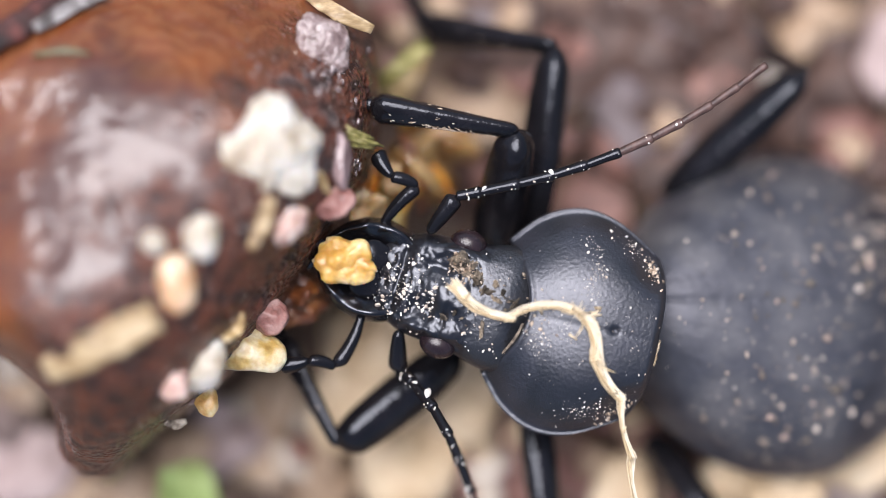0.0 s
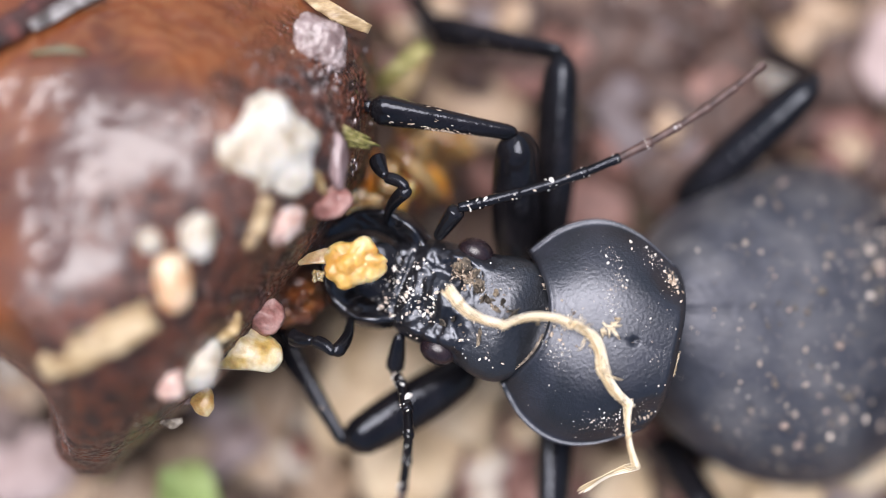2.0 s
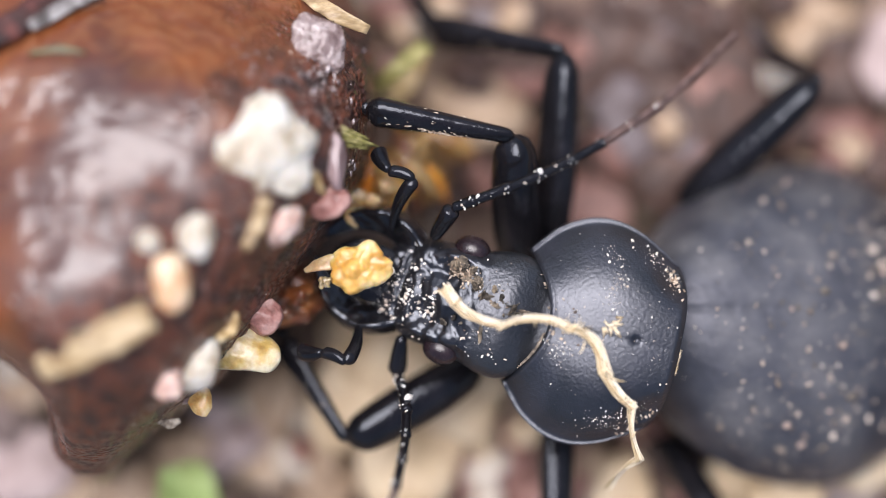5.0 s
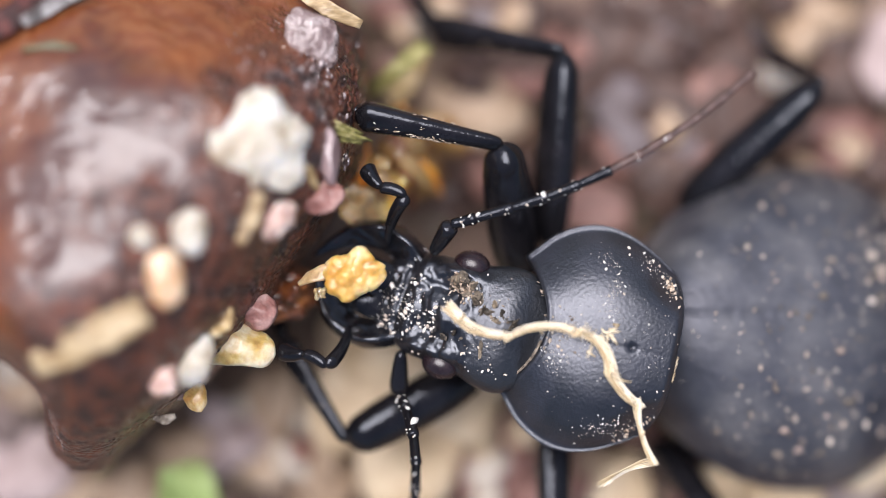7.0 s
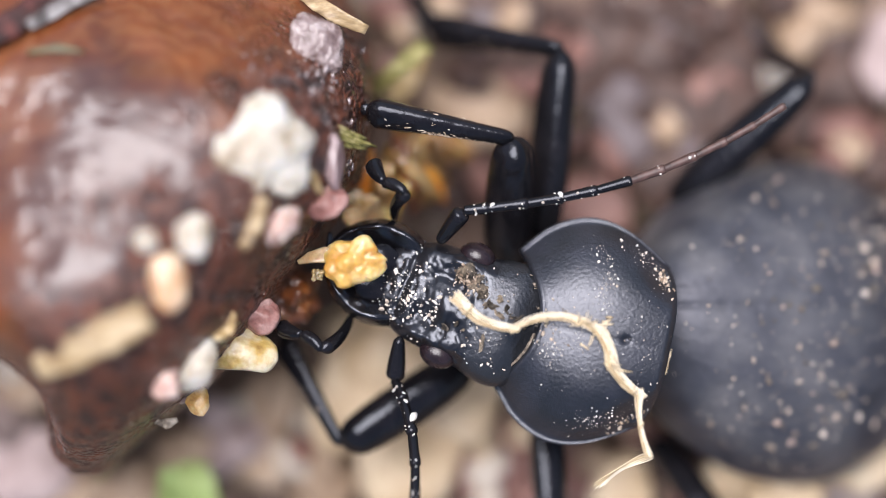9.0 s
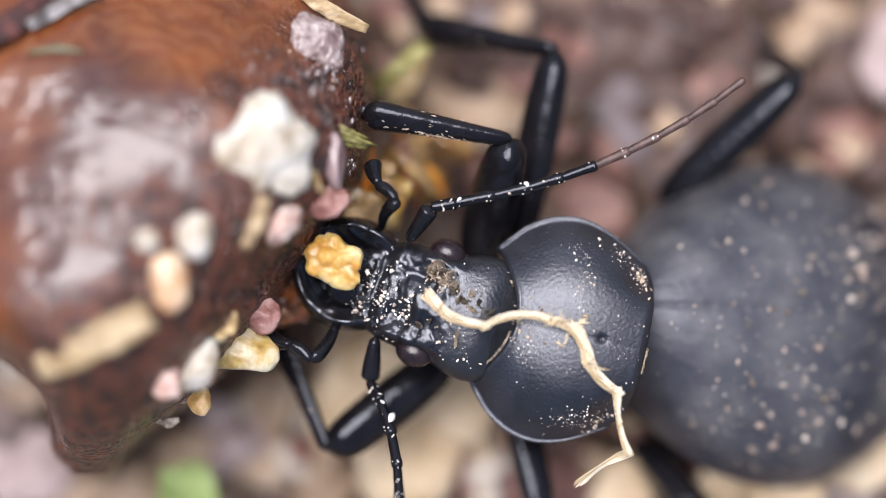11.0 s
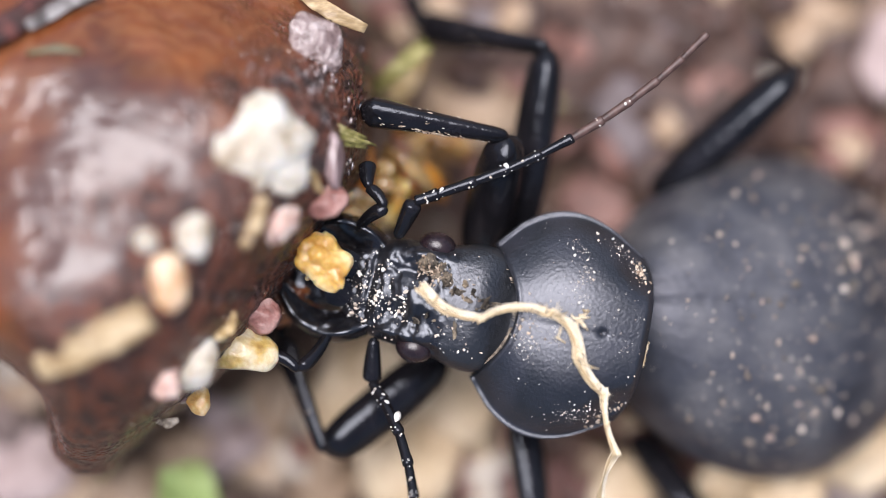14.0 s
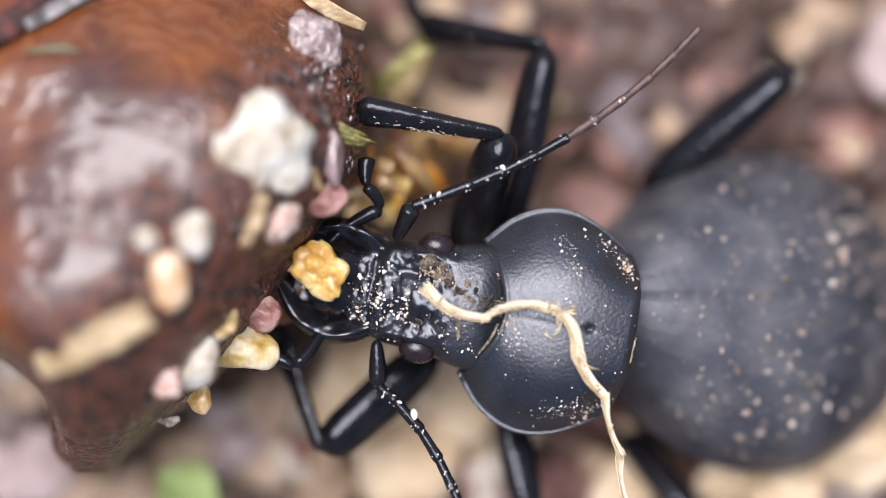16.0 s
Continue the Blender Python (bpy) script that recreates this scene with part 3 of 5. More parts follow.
    drifts = [(0.44, 0.72, 0.04, 0.04, 50), (0.48, 0.52, 0.03, 0.08, 90), (0.45, 0.27, 0.04, 0.07, 90), (0.74, 0.82, 0.05, 0.05, 70), (0.87, 0.74, 0.05, 0.07, 60),
              (0.13, -0.27, 0.06, 0.07, 110), (0.34, -0.09, 0.07, 0.06, 70), (0.62, -0.75, 0.08, 0.07, 110), (0.86, -0.15, 0.05, 0.1, 40), (0.85, -0.7, 0.08, 0.1, 60),
              (0.12, 0.05, 0.07, 0.1, 60), (0.6, 0.1, 0.15, 0.2, 60)]
    spots = [(rng.gauss(a, da), rng.gauss(b, db)) for a, b, da, db, n in drifts for _ in range(n)]
    spots += [(rng.uniform(0.02, 1), rng.uniform(-0.95, 0.95)) for _ in range(150)]
    for i, (s, t) in enumerate(spots):
        if 0 < s < 0.99 and abs(t) < 0.97:
            size = g(min(4, 0.5 * math.exp(rng.gauss(0.3, 0.7))))
            rock(bm, spot_of(s, t) + Vector((0, 0, size * 0.35)), size, i, 1, 0.5, (1, 0.8, 0.5), 3)
    part("dust", bm, dust_grain, pro, "pale dust grains", smooth=False)
    bm = bmesh.new()
    for i in range(150):
        s, t = (rng.gauss(0.9, 0.035), rng.gauss(0.74, 0.07)) if i < 80 else ((rng.gauss(0.86, 0.05), rng.gauss(-0.82, 0.06)) if i < 115 else (rng.gauss(0.1, 0.06), rng.gauss(0.0, 0.12)))
        if 0.01 < s < 0.99 and abs(t) < 0.96:
            size = g(1.2 + 4.5 * rng.random() ** 3)
            rock(bm, spot_of(s, t) + Vector((0, 0, size * 0.3)), size, 2000 + i, 1, 0.6, (1, 0.8, 0.5), 3)
    part("soil_crust", bm, crust_mix, pro, "caked pale soil crumbs", smooth=False)
    bm = bmesh.new()
    for i in range(16):
        p = spot_of(0.42 + rng.uniform(-0.03, 0.06), 0.1 + rng.uniform(-0.05, 0.08)) + mm(0, 0, 0.04)
        q = p + mm(rng.uniform(0.1, 0.45), rng.uniform(-0.35, 0.15), rng.uniform(0, 0.12))
        tube([p, p.lerp(q, 0.5) + mm(0.03, 0, 0.03), q], [g(2.0), g(2.4), g(0.8)], 6, 0.5, bm)
    tube([spot_of(0.33, -0.1) + mm(0, 0, 0.05), spot_of(0.4, -0.13) + mm(0, 0, 0.07)], [g(2.5), g(1.5)], 6, bm=bm)
    part("stuck_fibres", bm, straw, pro, "frayed straw fibres stuck to the shield")
    return pro


def build_elytra(parent):
    """Both wing cases; the frame's +x is to the rear."""
    def spot_of(s, ang, grow=0.0):
        a = -320 + 630 * s
        w = curve_at([(0, 120), (0.071, 165), (0.127, 202), (0.175, 227), (0.222, 248), (0.27, 265), (0.333, 283), (0.46, 300), (0.611, 296), (0.738, 262), (0.849, 208), (0.933, 140), (0.98, 70), (1, 14)], s)
        h = curve_at([(0, 3.5), (0.15, 3.9), (0.4, 4.05), (0.62, 3.9), (0.8, 3.0), (0.93, 1.8), (1, 0.3)], s)
        c, sn = math.cos(ang), math.sin(ang)
        return Vector((g(a), g(w) * c, (h * abs(sn) ** 0.9 + grow) / 1000))

    bm = bmesh.new()
    loft(bm, [[Vector((p.x, p.y * 0.97, z - 0.0003)) for p, z in
               [(spot_of(i / 30, 2 * math.pi * j / 40), (spot_of(i / 30, 2 * math.pi * j / 40).z * (0.8 if j <= 20 else -0.75))) for j in range(40)]]
              for i in range(31)])
    body = part("abdomen", bm, shell_gloss, parent, "glossy black abdomen beneath the wing cases")
    for lo in (0.0, math.pi / 2):
        bm = bmesh.new()
        na, ns = 60, 70
        up = [[None] * (na + 1) for _ in range(ns + 1)]
        dn = [[None] * (na + 1) for _ in range(ns + 1)]
        for i in range(ns + 1):
            for j in range(na + 1):
                f = j / na
                ang = lo + (math.pi / 2) * f
                near = f if lo else 1 - f
                rim = f if not lo else 1 - f
                gap = 0.06 * math.exp(-(near / 0.025) ** 2)
                lines = 0.004 * math.cos(near * 60) * min(1, near * 8)
                pits = -0.035 * max(0, math.cos(i * 0.9)) ** 6 * max(0, math.cos(near * 15.5)) ** 10
                beadz = 0.22 * math.exp(-(rim / 0.05) ** 2) - 0.12 * math.exp(-((rim - 0.15) / 0.06) ** 2)
                p = spot_of(i / ns, ang, lines + pits - gap + beadz)
                up[i][j] = bm.verts.new(p)
                dn[i][j] = bm.verts.new(Vector((p.x, p.y * 0.985, p.z - 0.00022)))
        for i in range(ns):
            for j in range(na):
                bm.faces.new((up[i][j], up[i][j + 1], up[i + 1][j + 1], up[i + 1][j]))
                bm.faces.new((dn[i][j], dn[i + 1][j], dn[i + 1][j + 1], dn[i][j + 1]))
            j = na if lo else 0
            bm.faces.new((up[i][j], up[i + 1][j], dn[i + 1][j], dn[i][j]))
        for j in range(na):
            bm.faces.new((up[0][j], up[0][j + 1], dn[0][j + 1], dn[0][j]))
            bm.faces.new((up[ns][j], up[ns][j + 1], dn[ns][j + 1], dn[ns][j]))
        part("wing_case", bm, shell_elytra, body, "matt blue-black wing case speckled with grit")
    rng = random.Random(21)
    bm = bmesh.new()
    for i in range(900):
        pick = rng.random()
        if pick < 0.22:
            s, ang = rng.gauss(0.68, 0.09), rng.gauss(1.2, 0.16)
        elif pick < 0.34:
            s, ang = rng.gauss(0.45, 0.2), rng.gauss(1.95, 0.4)
        else:
            s, ang = rng.uniform(0.2, 0.95), rng.uniform(0.3, math.pi - 0.3)
        size = g(min(12, (1.7 if pick < 0.22 else 1.35) * math.exp(rng.gauss(0.5, 0.75))))
        rock(bm, spot_of(min(0.97, max(0.03, s)), ang) + Vector((0, 0, size * 0.3)), size, 700 + i, 1, 0.5, (1, 0.8, 0.5), 3)
    part("grit", bm, grit_mix, body, "pale pink and cream grit", smooth=False)
    return body


def build_head(parent):
    """The head; +x is to the rear, origin between the eyes."""
    def ring(a, w, h, zc, n=110):
        pts = []
        for j in range(n):
            t = 2 * math.pi * j / n
            c, s = math.cos(t), math.sin(t)
            rounder = 1 / (1 + math.exp((40 - a) / 10))
            y, z = math.copysign(abs(c) ** (0.85 + 0.15 * rounder), c) * w, math.copysign(abs(s) ** (0.9 + 0.1 * rounder), s) * h
            q = Vector((a / 40, y / 40, z / 40))
            front = 1 / (1 + math.exp((a - 45) / 10))
            k = (5 * noise.noise(q * 1.1 + Vector((7, 2, 0))) + 3.5 * noise.noise(Vector((a / 22, y / 14, 0))) + 1.6 * noise.noise(Vector((a / 7, y / 8, 3))) - 4 * max(0, 1 - abs(noise.noise(Vector((a / 30, y / 20, 8)))) / 0.4) ** 2) * front
            # two hollows between eyes and mouth shield
            if s > 0:
                z -= 17 * math.exp(-((a + 32) / 36) ** 2 - ((abs(y) - 40) / 19) ** 2)
                z += 9 * math.exp(-((a + 25) / 60) ** 2 - ((abs(y) - 76) / 9) ** 2) - 7 * math.exp(-((a + 98) / 6) ** 2)
                z += 6 * math.exp(-((a - 10) / 40) ** 2 - (y / 45) ** 2)
            pts.append(Vector((g(a), g(y), g(zc + z + k * (s > 0)))))
        return pts

    W = [(-150, 46), (-136, 62), (-118, 72), (-95, 82), (-70, 92), (-30, 96), (0, 101), (35, 103), (70, 112), (98, 114), (118, 109), (134, 98), (150, 80), (168, 58), (230, 30)]
    H = [(-150, 14), (-136, 22), (-118, 29), (-95, 37), (-70, 44), (-30, 51), (0, 53), (35, 54), (70, 57), (94, 57), (110, 52), (126, 42), (142, 30), (160, 18), (230, 6)]
    bm = bmesh.new()
    loft(bm, [ring(a, curve_at(W, a), curve_at(H, a), -8 if a > -60 else -8 + (a + 60) * 0.10) for a in range(-150, 231, 3)])
    for face in bm.faces:
        face.material_index = 1 if face.calc_center_median().x > g(48) else 0
    head = part("head", bm, [shell_head, shell_neck], parent, "glossy black head powdered with pale dust")
    for side in (1, -1):
        bm = bmesh.new()
        bmesh.ops.create_uvsphere(bm, u_segments=32, v_segments=20, radius=g(33))
        for v in bm.verts:
            v.co = Vector((v.co.x * 1.02, v.co.y * 0.78, v.co.z * 0.8))
        ob = part("eye", bm, shell_eye, head, "bulging dark brown compound eye")
        ob.location = (g(2), side * g(93), g(4))
    # two-lobed upper lip
    for side in (1, -1):
        bm = bmesh.new()
        for v in ball(4)[0]:
            k = 1 + 0.12 * noise.noise(v * 1.6 + Vector((side, 2, 0)))
            bm.verts.new(Vector((g(-152 + 36 * v.x * k), side * g(25 + 27 * v.y * k), g(4 + 12 * v.z * k - 5 * v.x))))
        bm.verts.ensure_lookup_table()
        for f in ball(4)[1]:
            bm.faces.new([bm.verts[i] for i in f])
        part("upper_lip", bm, shell_gloss, head)
    bm = bmesh.new()
    for v in ball(4)[0]:
        bm.verts.new(Vector((g(-190 + 62 * v.x), g(56 * v.y), g(-46 + 16 * v.z + 6 * noise.noise(v * 2)))))
    bm.verts.ensure_lookup_table()
    for f in ball(4)[1]:
        bm.faces.new([bm.verts[i] for i in f])
    part("lower_lip", bm, shell_jaw, head)
    jaws = []
    for side in (1, -1):
        bm = bmesh.new()
        path = [(44, -16), (22, -8), (-19, 6), (-55, 6), (-84, -6), (-108, -25), (-128, -54), (-148, -92)]
        wide = [14, 25, 28, 27, 24, 20, 13, 3]
        tall = [12, 26, 32, 32, 27, 21, 13, 2]
        fine = 5
        rings = []
        for i in range((len(path) - 1) * fine + 1):
            k, f = min(i // fine, len(path) - 2), i / fine - min(i // fine, len(path) - 2)
            idx = i / fine
            x = curve_at([(n, p[0]) for n, p in enumerate(path)], idx)
            y = curve_at([(n, p[1]) for n, p in enumerate(path)], idx)
            dx, dy = path[k + 1][0] - path[k][0], path[k + 1][1] - path[k][1]
            ll = math.hypot(dx, dy)
            nx, ny = -dy / ll, dx / ll
            w, h = curve_at(list(enumerate(wide)), idx), curve_at(list(enumerate(tall)), idx)
            rr = []
            for j in range(32):
                t = 2 * math.pi * j / 32
                c, s = math.cos(t), math.sin(t)
                # a keel near the outer edge, the inner face sloping to the bite
                if s > 0:
                    z = h * (1.1 * min((1 + c) / 0.5, (1 - c) / 1.5) ** 0.85 + 0.32 * noise.noise(Vector((x / 26, c * 1.3, side * 4))))
                else:
                    z = -0.5 * h * abs(s)
                rr.append(Vector((g(x + nx * c * w), side * g(y + ny * c * w), g(z))))
            rings.append(rr)
        loft(bm, rings)
        jaw = part("mandible", bm, shell_jaw, head, "curved glossy black jaw")
        jaw.location = (g(-112), side * g(58), g(-14))
        jaws.append(jaw)
    # dust on the head
    rng = random.Random(31)
    bm = bmesh.new()
    for i in range(640):
        if i < 300:
            a, b = rng.gauss(-95, 22), rng.gauss(-12, 30)
        elif i < 410:
            a, b = rng.gauss(-35, 20), rng.gauss(-35, 22)
        elif i < 490:
            a, b = rng.gauss(55, 30), rng.gauss(-55, 20)
        else:
            a, b = rng.uniform(-140, 110), rng.uniform(-95, 95)
        w, h = curve_at(W, a), curve_at(H, a)
        if abs(b) < w * 0.93:
            z = -8 + h * (1 - abs(b / w) ** 2.3) ** 0.45 - 17 * math.exp(-((a + 32) / 36) ** 2 - ((abs(b) - 40) / 19) ** 2)
            size = min(6.5, 0.62 * math.exp(rng.gauss(0.35, 0.85)))
            rock(bm, Vector((g(a), g(b), g(z + 1))), g(size), 300 + i, 1, 0.6, (1, 0.7, 0.5), 3)
    for i in range(16):
        a, b = rng.gauss(-60, 34), rng.gauss(-14, 30)
        w, h = curve_at(W, a), curve_at(H, a)
        if abs(b) < w * 0.9:
            z = -8 + h * (1 - abs(b / w) ** 2.3) ** 0.45 - 17 * math.exp(-((a + 32) / 36) ** 2 - ((abs(b) - 40) / 19) ** 2)
            rock(bm, Vector((g(a), g(b), g(z))), g(rng.uniform(3, 6)), 3300 + i, 3, 1.9, (1, 0.6, 0.35), 2)
    part("dust", bm, dust_grain, head, "pale dust grains", smooth=False)
    # caked soil behind the right eye and across the neck
    bm = bmesh.new()
    for i in range(26):
        f = i / 25
        a, b = -12 + 140 * f, 56 - 54 * f + rng.gauss(0, 7)
        rock(bm, Vector((g(a), g(b), g(-11 + curve_at(H, a) * 0.97))), g(rng.uniform(6, 13)), 870 + i, 4, 1.7, (1.2, 0.8, 0.4), 0)
    for i in range(5):
        a, b = rng.gauss(40, 24), rng.gauss(-46, 9)
        rock(bm, Vector((g(a), g(b), g(-11 + curve_at(H, a) * 0.97))), g(rng.uniform(5, 10)), 890 + i, 3, 1.5, (1.4, 0.7, 0.35), 3)
    for face in bm.faces:
        face.material_index = 1
    for i in range(210):
        f = min(1.0, abs(rng.gauss(0.14, 0.15))) if i < 170 else rng.random()
        a, b = -15 + 132 * f + rng.gauss(0, 9), 57 - 50 * f + rng.gauss(0, 9)
        if i > 205:
            a, b = rng.gauss(42, 25), rng.gauss(-48, 9)
        size = 0.7 + 3.2 * rng.random() ** 3
        rock(bm, Vector((g(a), g(b), g(-4 + curve_at(H, a) * 0.95))), g(size), 900 + i, 2, 1.1, (1, 0.8, 0.45), 3)
    part("soil_crust", bm, [crust_mix, soil_smear], head, "crust of pale soil", smooth=False)
    return head, jaws


def jointed(name, parent, pieces, mats, label, flat=1.0, keel=0.0):
    """A limb of rigid pieces: the first is the part, the rest hang under it. pieces: (name, length mm, profile)."""
    made = []
    for i, (nm, length, profile) in enumerate(pieces):
        ob = part(nm if i else name, limb(length, profile, 20, flat, keel=keel), mats[min(i, len(mats) - 1)], made[0] if i else parent, label if not i else "")
        made.append(ob)
    return made


def build_antenna(parent, crusted):
    made = jointed("antenna", parent, [("scape", 1.62, [(0, 0.13), (0.12, 0.2), (0.6, 0.3), (0.9, 0.31), (1, 0.2)])], [shell_gloss],
                   "slender antenna, black at the base and brown beyond")
    rng = random.Random(5)
    for i in range(10):
        length = (0.8, 1.35, 1.2, 1.2, 1.2, 1.2, 1.15, 1.15, 1.1, 1.2)[i]
        r = 0.205 - 0.0085 * i
        prof = [(0, r * 0.8), (0.15, r * 0.9), (0.6, r * 0.96), (0.9, r * 1.08), (1, r * 0.9)]
        bm = limb(length + 0.07, prof, 12, cap=0.035)
        if i < 7:
            for k in range(rng.choice((7, 10, 14)) if i < 4 or (crusted and i > 2) else rng.choice((2, 4))):
                a, f = rng.uniform(0.2, 2.9), rng.choice((0.1, 0.5, 0.85, 0.92, 0.97)) + rng.uniform(-0.05, 0.05)
                rr = curve_at(prof, f) * 0.95
                grain = (0.13 if i == 2 and not crusted else rng.choice((0.03, 0.08))) if k == 0 else rng.uniform(0.012, 0.055)
                rock(bm, mm(length * f, rr * math.cos(a), rr * math.sin(a)), grain / 1000, 10 * i + k, 1, 0.9, (1.3, 0.9, 0.7), 2)
            if crusted and i == 1:
                # a long pale grain stuck to the side
                rock(bm, mm(length * 0.62, 0.2, 0.12), 0.00015, 77, 2, 0.6, (2.0, 0.8, 0.8), 0)
            for k, face in enumerate(bm.faces):
                face.material_index = 1 if len(face.verts) == 3 else 0
        ob = part("segment", bm, [shell_gloss if i < 5 else antenna_brown, dust_grain], made[0], "dusty brown segment" if i > 4 else "")
        ob["len"] = length
        made.append(ob)
    return made


def build_palp(parent, name):
    made = jointed(name, parent, [("", 2.35, [(0, 0.11), (0.3, 0.17), (0.65, 0.23), (0.92, 0.25), (1, 0.17)]),
                                  ("joint", 0.98, [(0, 0.13), (0.25, 0.19), (0.7, 0.22), (1, 0.2)]),
                                  ("end_joint", 1.05, [(0, 0.13), (0.4, 0.24), (0.85, 0.31), (1, 0.27)])], [shell_gloss], "jointed glossy black mouth feeler")
    # the first piece reaches back under the jaw
    made[0].data.transform(Matrix.Translation((-0.0008, 0, 0)))
    # each piece is slightly bowed
    for ob, sag in zip(made, (0.16, -0.07, 0.05)):
        for v in ob.data.vertices:
            v.co.y += sag / 1000 * math.sin(math.pi * max(0.0, min(1.0, (v.co.x * 1000 + (0.8 if ob is made[0] else 0)) / (2.35 if ob is made[0] else 1.0))))
    return made


def build_leg(parent, name, femur, tibia, thick, shin, label):
    made = jointed(name, parent, [("", femur, [(0, thick * 0.7), (0.3, thick), (0.7, thick * 0.97), (0.93, thick * 0.78), (1, thick * 0.62)]),
                                  ("tibia", tibia, [(0, shin * 0.8), (0.08, shin * 0.72), (0.5, shin * 0.9), (0.9, shin * 1.25), (1, shin * 1.1)])],
                   [shell_gloss, shell_gloss], label, keel=0.07)
    rng = random.Random(len(name) + int(femur * 10))
    bm = limb(tibia, [(0, shin * 0.8), (0.08, shin * 0.66), (0.5, shin * 0.9), (0.9, shin * 1.25), (1, shin * 1.05)], 24, 0.9, 0.12, 0.10, 0.11)
    crusted = thick == 0.85
    for k in range(150 if crusted else 30):
        f, a = rng.uniform(0.12, 0.97), rng.gauss(0.1, 0.4)
        if k > 35:
            f, a = rng.choice((rng.gauss(0.5, 0.07), rng.uniform(0.3, 0.95))), rng.gauss(0.12, 0.2)
        if k > 138:
            a = rng.uniform(0.3, 3)
        rr = shin * 0.93 * (0.75 + 0.5 * f)
        rock(bm, mm(tibia * f, rr * math.cos(a), rr * 0.9 * math.sin(a) + 0.12 * math.sin(math.pi * f)), (rng.uniform(0.008, 0.025) if k < 36 else rng.uniform(0.01, 0.042)) / 1000, k, 2, 1.2, (2.2, 0.8, 0.5), 0, turn=Euler((0, 0, rng.gauss(0, 0.3))).to_matrix())
    for face in bm.faces:
        face.material_index = 1 if len(face.verts) == 3 else 0
    me_old = made[1].data
    made[1].data = mesh_of("tibia", bm, [shell_gloss, crust_mix])
    bpy.data.meshes.remove(me_old)
    for k in range(4):
        made.append(part("foot_joint", limb(0.75, [(0, shin * 0.45), (0.8, shin * 0.75), (1, shin * 0.5)], 10), shell_gloss, made[0]))
    return made


# ---- strand, food, debris ----
STRAND_LEN = (2.35, 2.25, 1.75, 1.65, 2.1, 2.0)


def build_strand():
    top = tagged(new("dry_grass_strand"), "twisted dry straw-coloured grass strand draped over the beetle", "grass strand")
    made = []
    wide = (13, 7.5, 8, 12, 8.5, 7.5, 10)
    for i, length in enumerate(STRAND_LEN):
        bm = bmesh.new()
        rng = random.Random(90 + i)
        for k in range(9):
            # flat blade of fibres that turns over on itself as it dries
            pts, rad = [], []
            start = rng.uniform(-0.07, 0.03) if i == 0 else -0.07
            stop = rng.uniform(0.9, 1.07) if i == 5 else 1.07
            for j in range(25):
                f = start + (stop - start) * j / 24
                p = i + f
                turn = 0.4 * math.sin(p * 1.9) + (0.7 * math.sin((p - 2) * 3.1) if p > 2 else 0)
                w = g(curve_at(list(enumerate(wide)), p)) * (1 + 0.18 * noise.noise(Vector((p * 4, k * 0.4, 2))))
                u = (k / 4 - 1) * 0.86 + 0.24 * noise.noise(Vector((p * 3, k * 3.1, 0)))
                lift = 0.28 * math.sin(math.pi * f) * (-1 if i == 0 else (1 if i in (1, 2) else -0.4))
                pts.append(mm(length * f, lift, 0) + Vector((0, math.cos(turn) * w * u, math.sin(turn) * w * u * 0.7 + w * 0.12 * noise.noise(Vector((p * 5, k * 2.3, 7))))))
                rad.append(w * 0.15 * (0.9 + 0.5 * noise.noise(Vector((p * 6, k * 1.7, 4)))) * (0.4 if j in (0, 24) else 1.0))
            tube(pts, rad, 6, 0.7, bm)
        rng = random.Random(60 + i)
        for k in range((1, 2, 7, 3, 1, 0)[i]):
            f = rng.choice((0.9, 0.97, rng.random())) if i == 1 else rng.choice((0.05, 0.2, rng.random()))
            p = mm(length * f, 0, 0.05)
            q = p + mm(rng.uniform(-0.3, 0.5), rng.choice((-1, 1)) * rng.uniform(0.15, 0.5), rng.uniform(0, 0.25))
            tube([p, p.lerp(q, 0.5) + mm(0.05, 0, 0.05), q], [g(2.2), g(1.6), g(0.7)], 6, bm=bm)
        made.append(part("strand_piece", bm, straw_fibre, top))
    return top, made


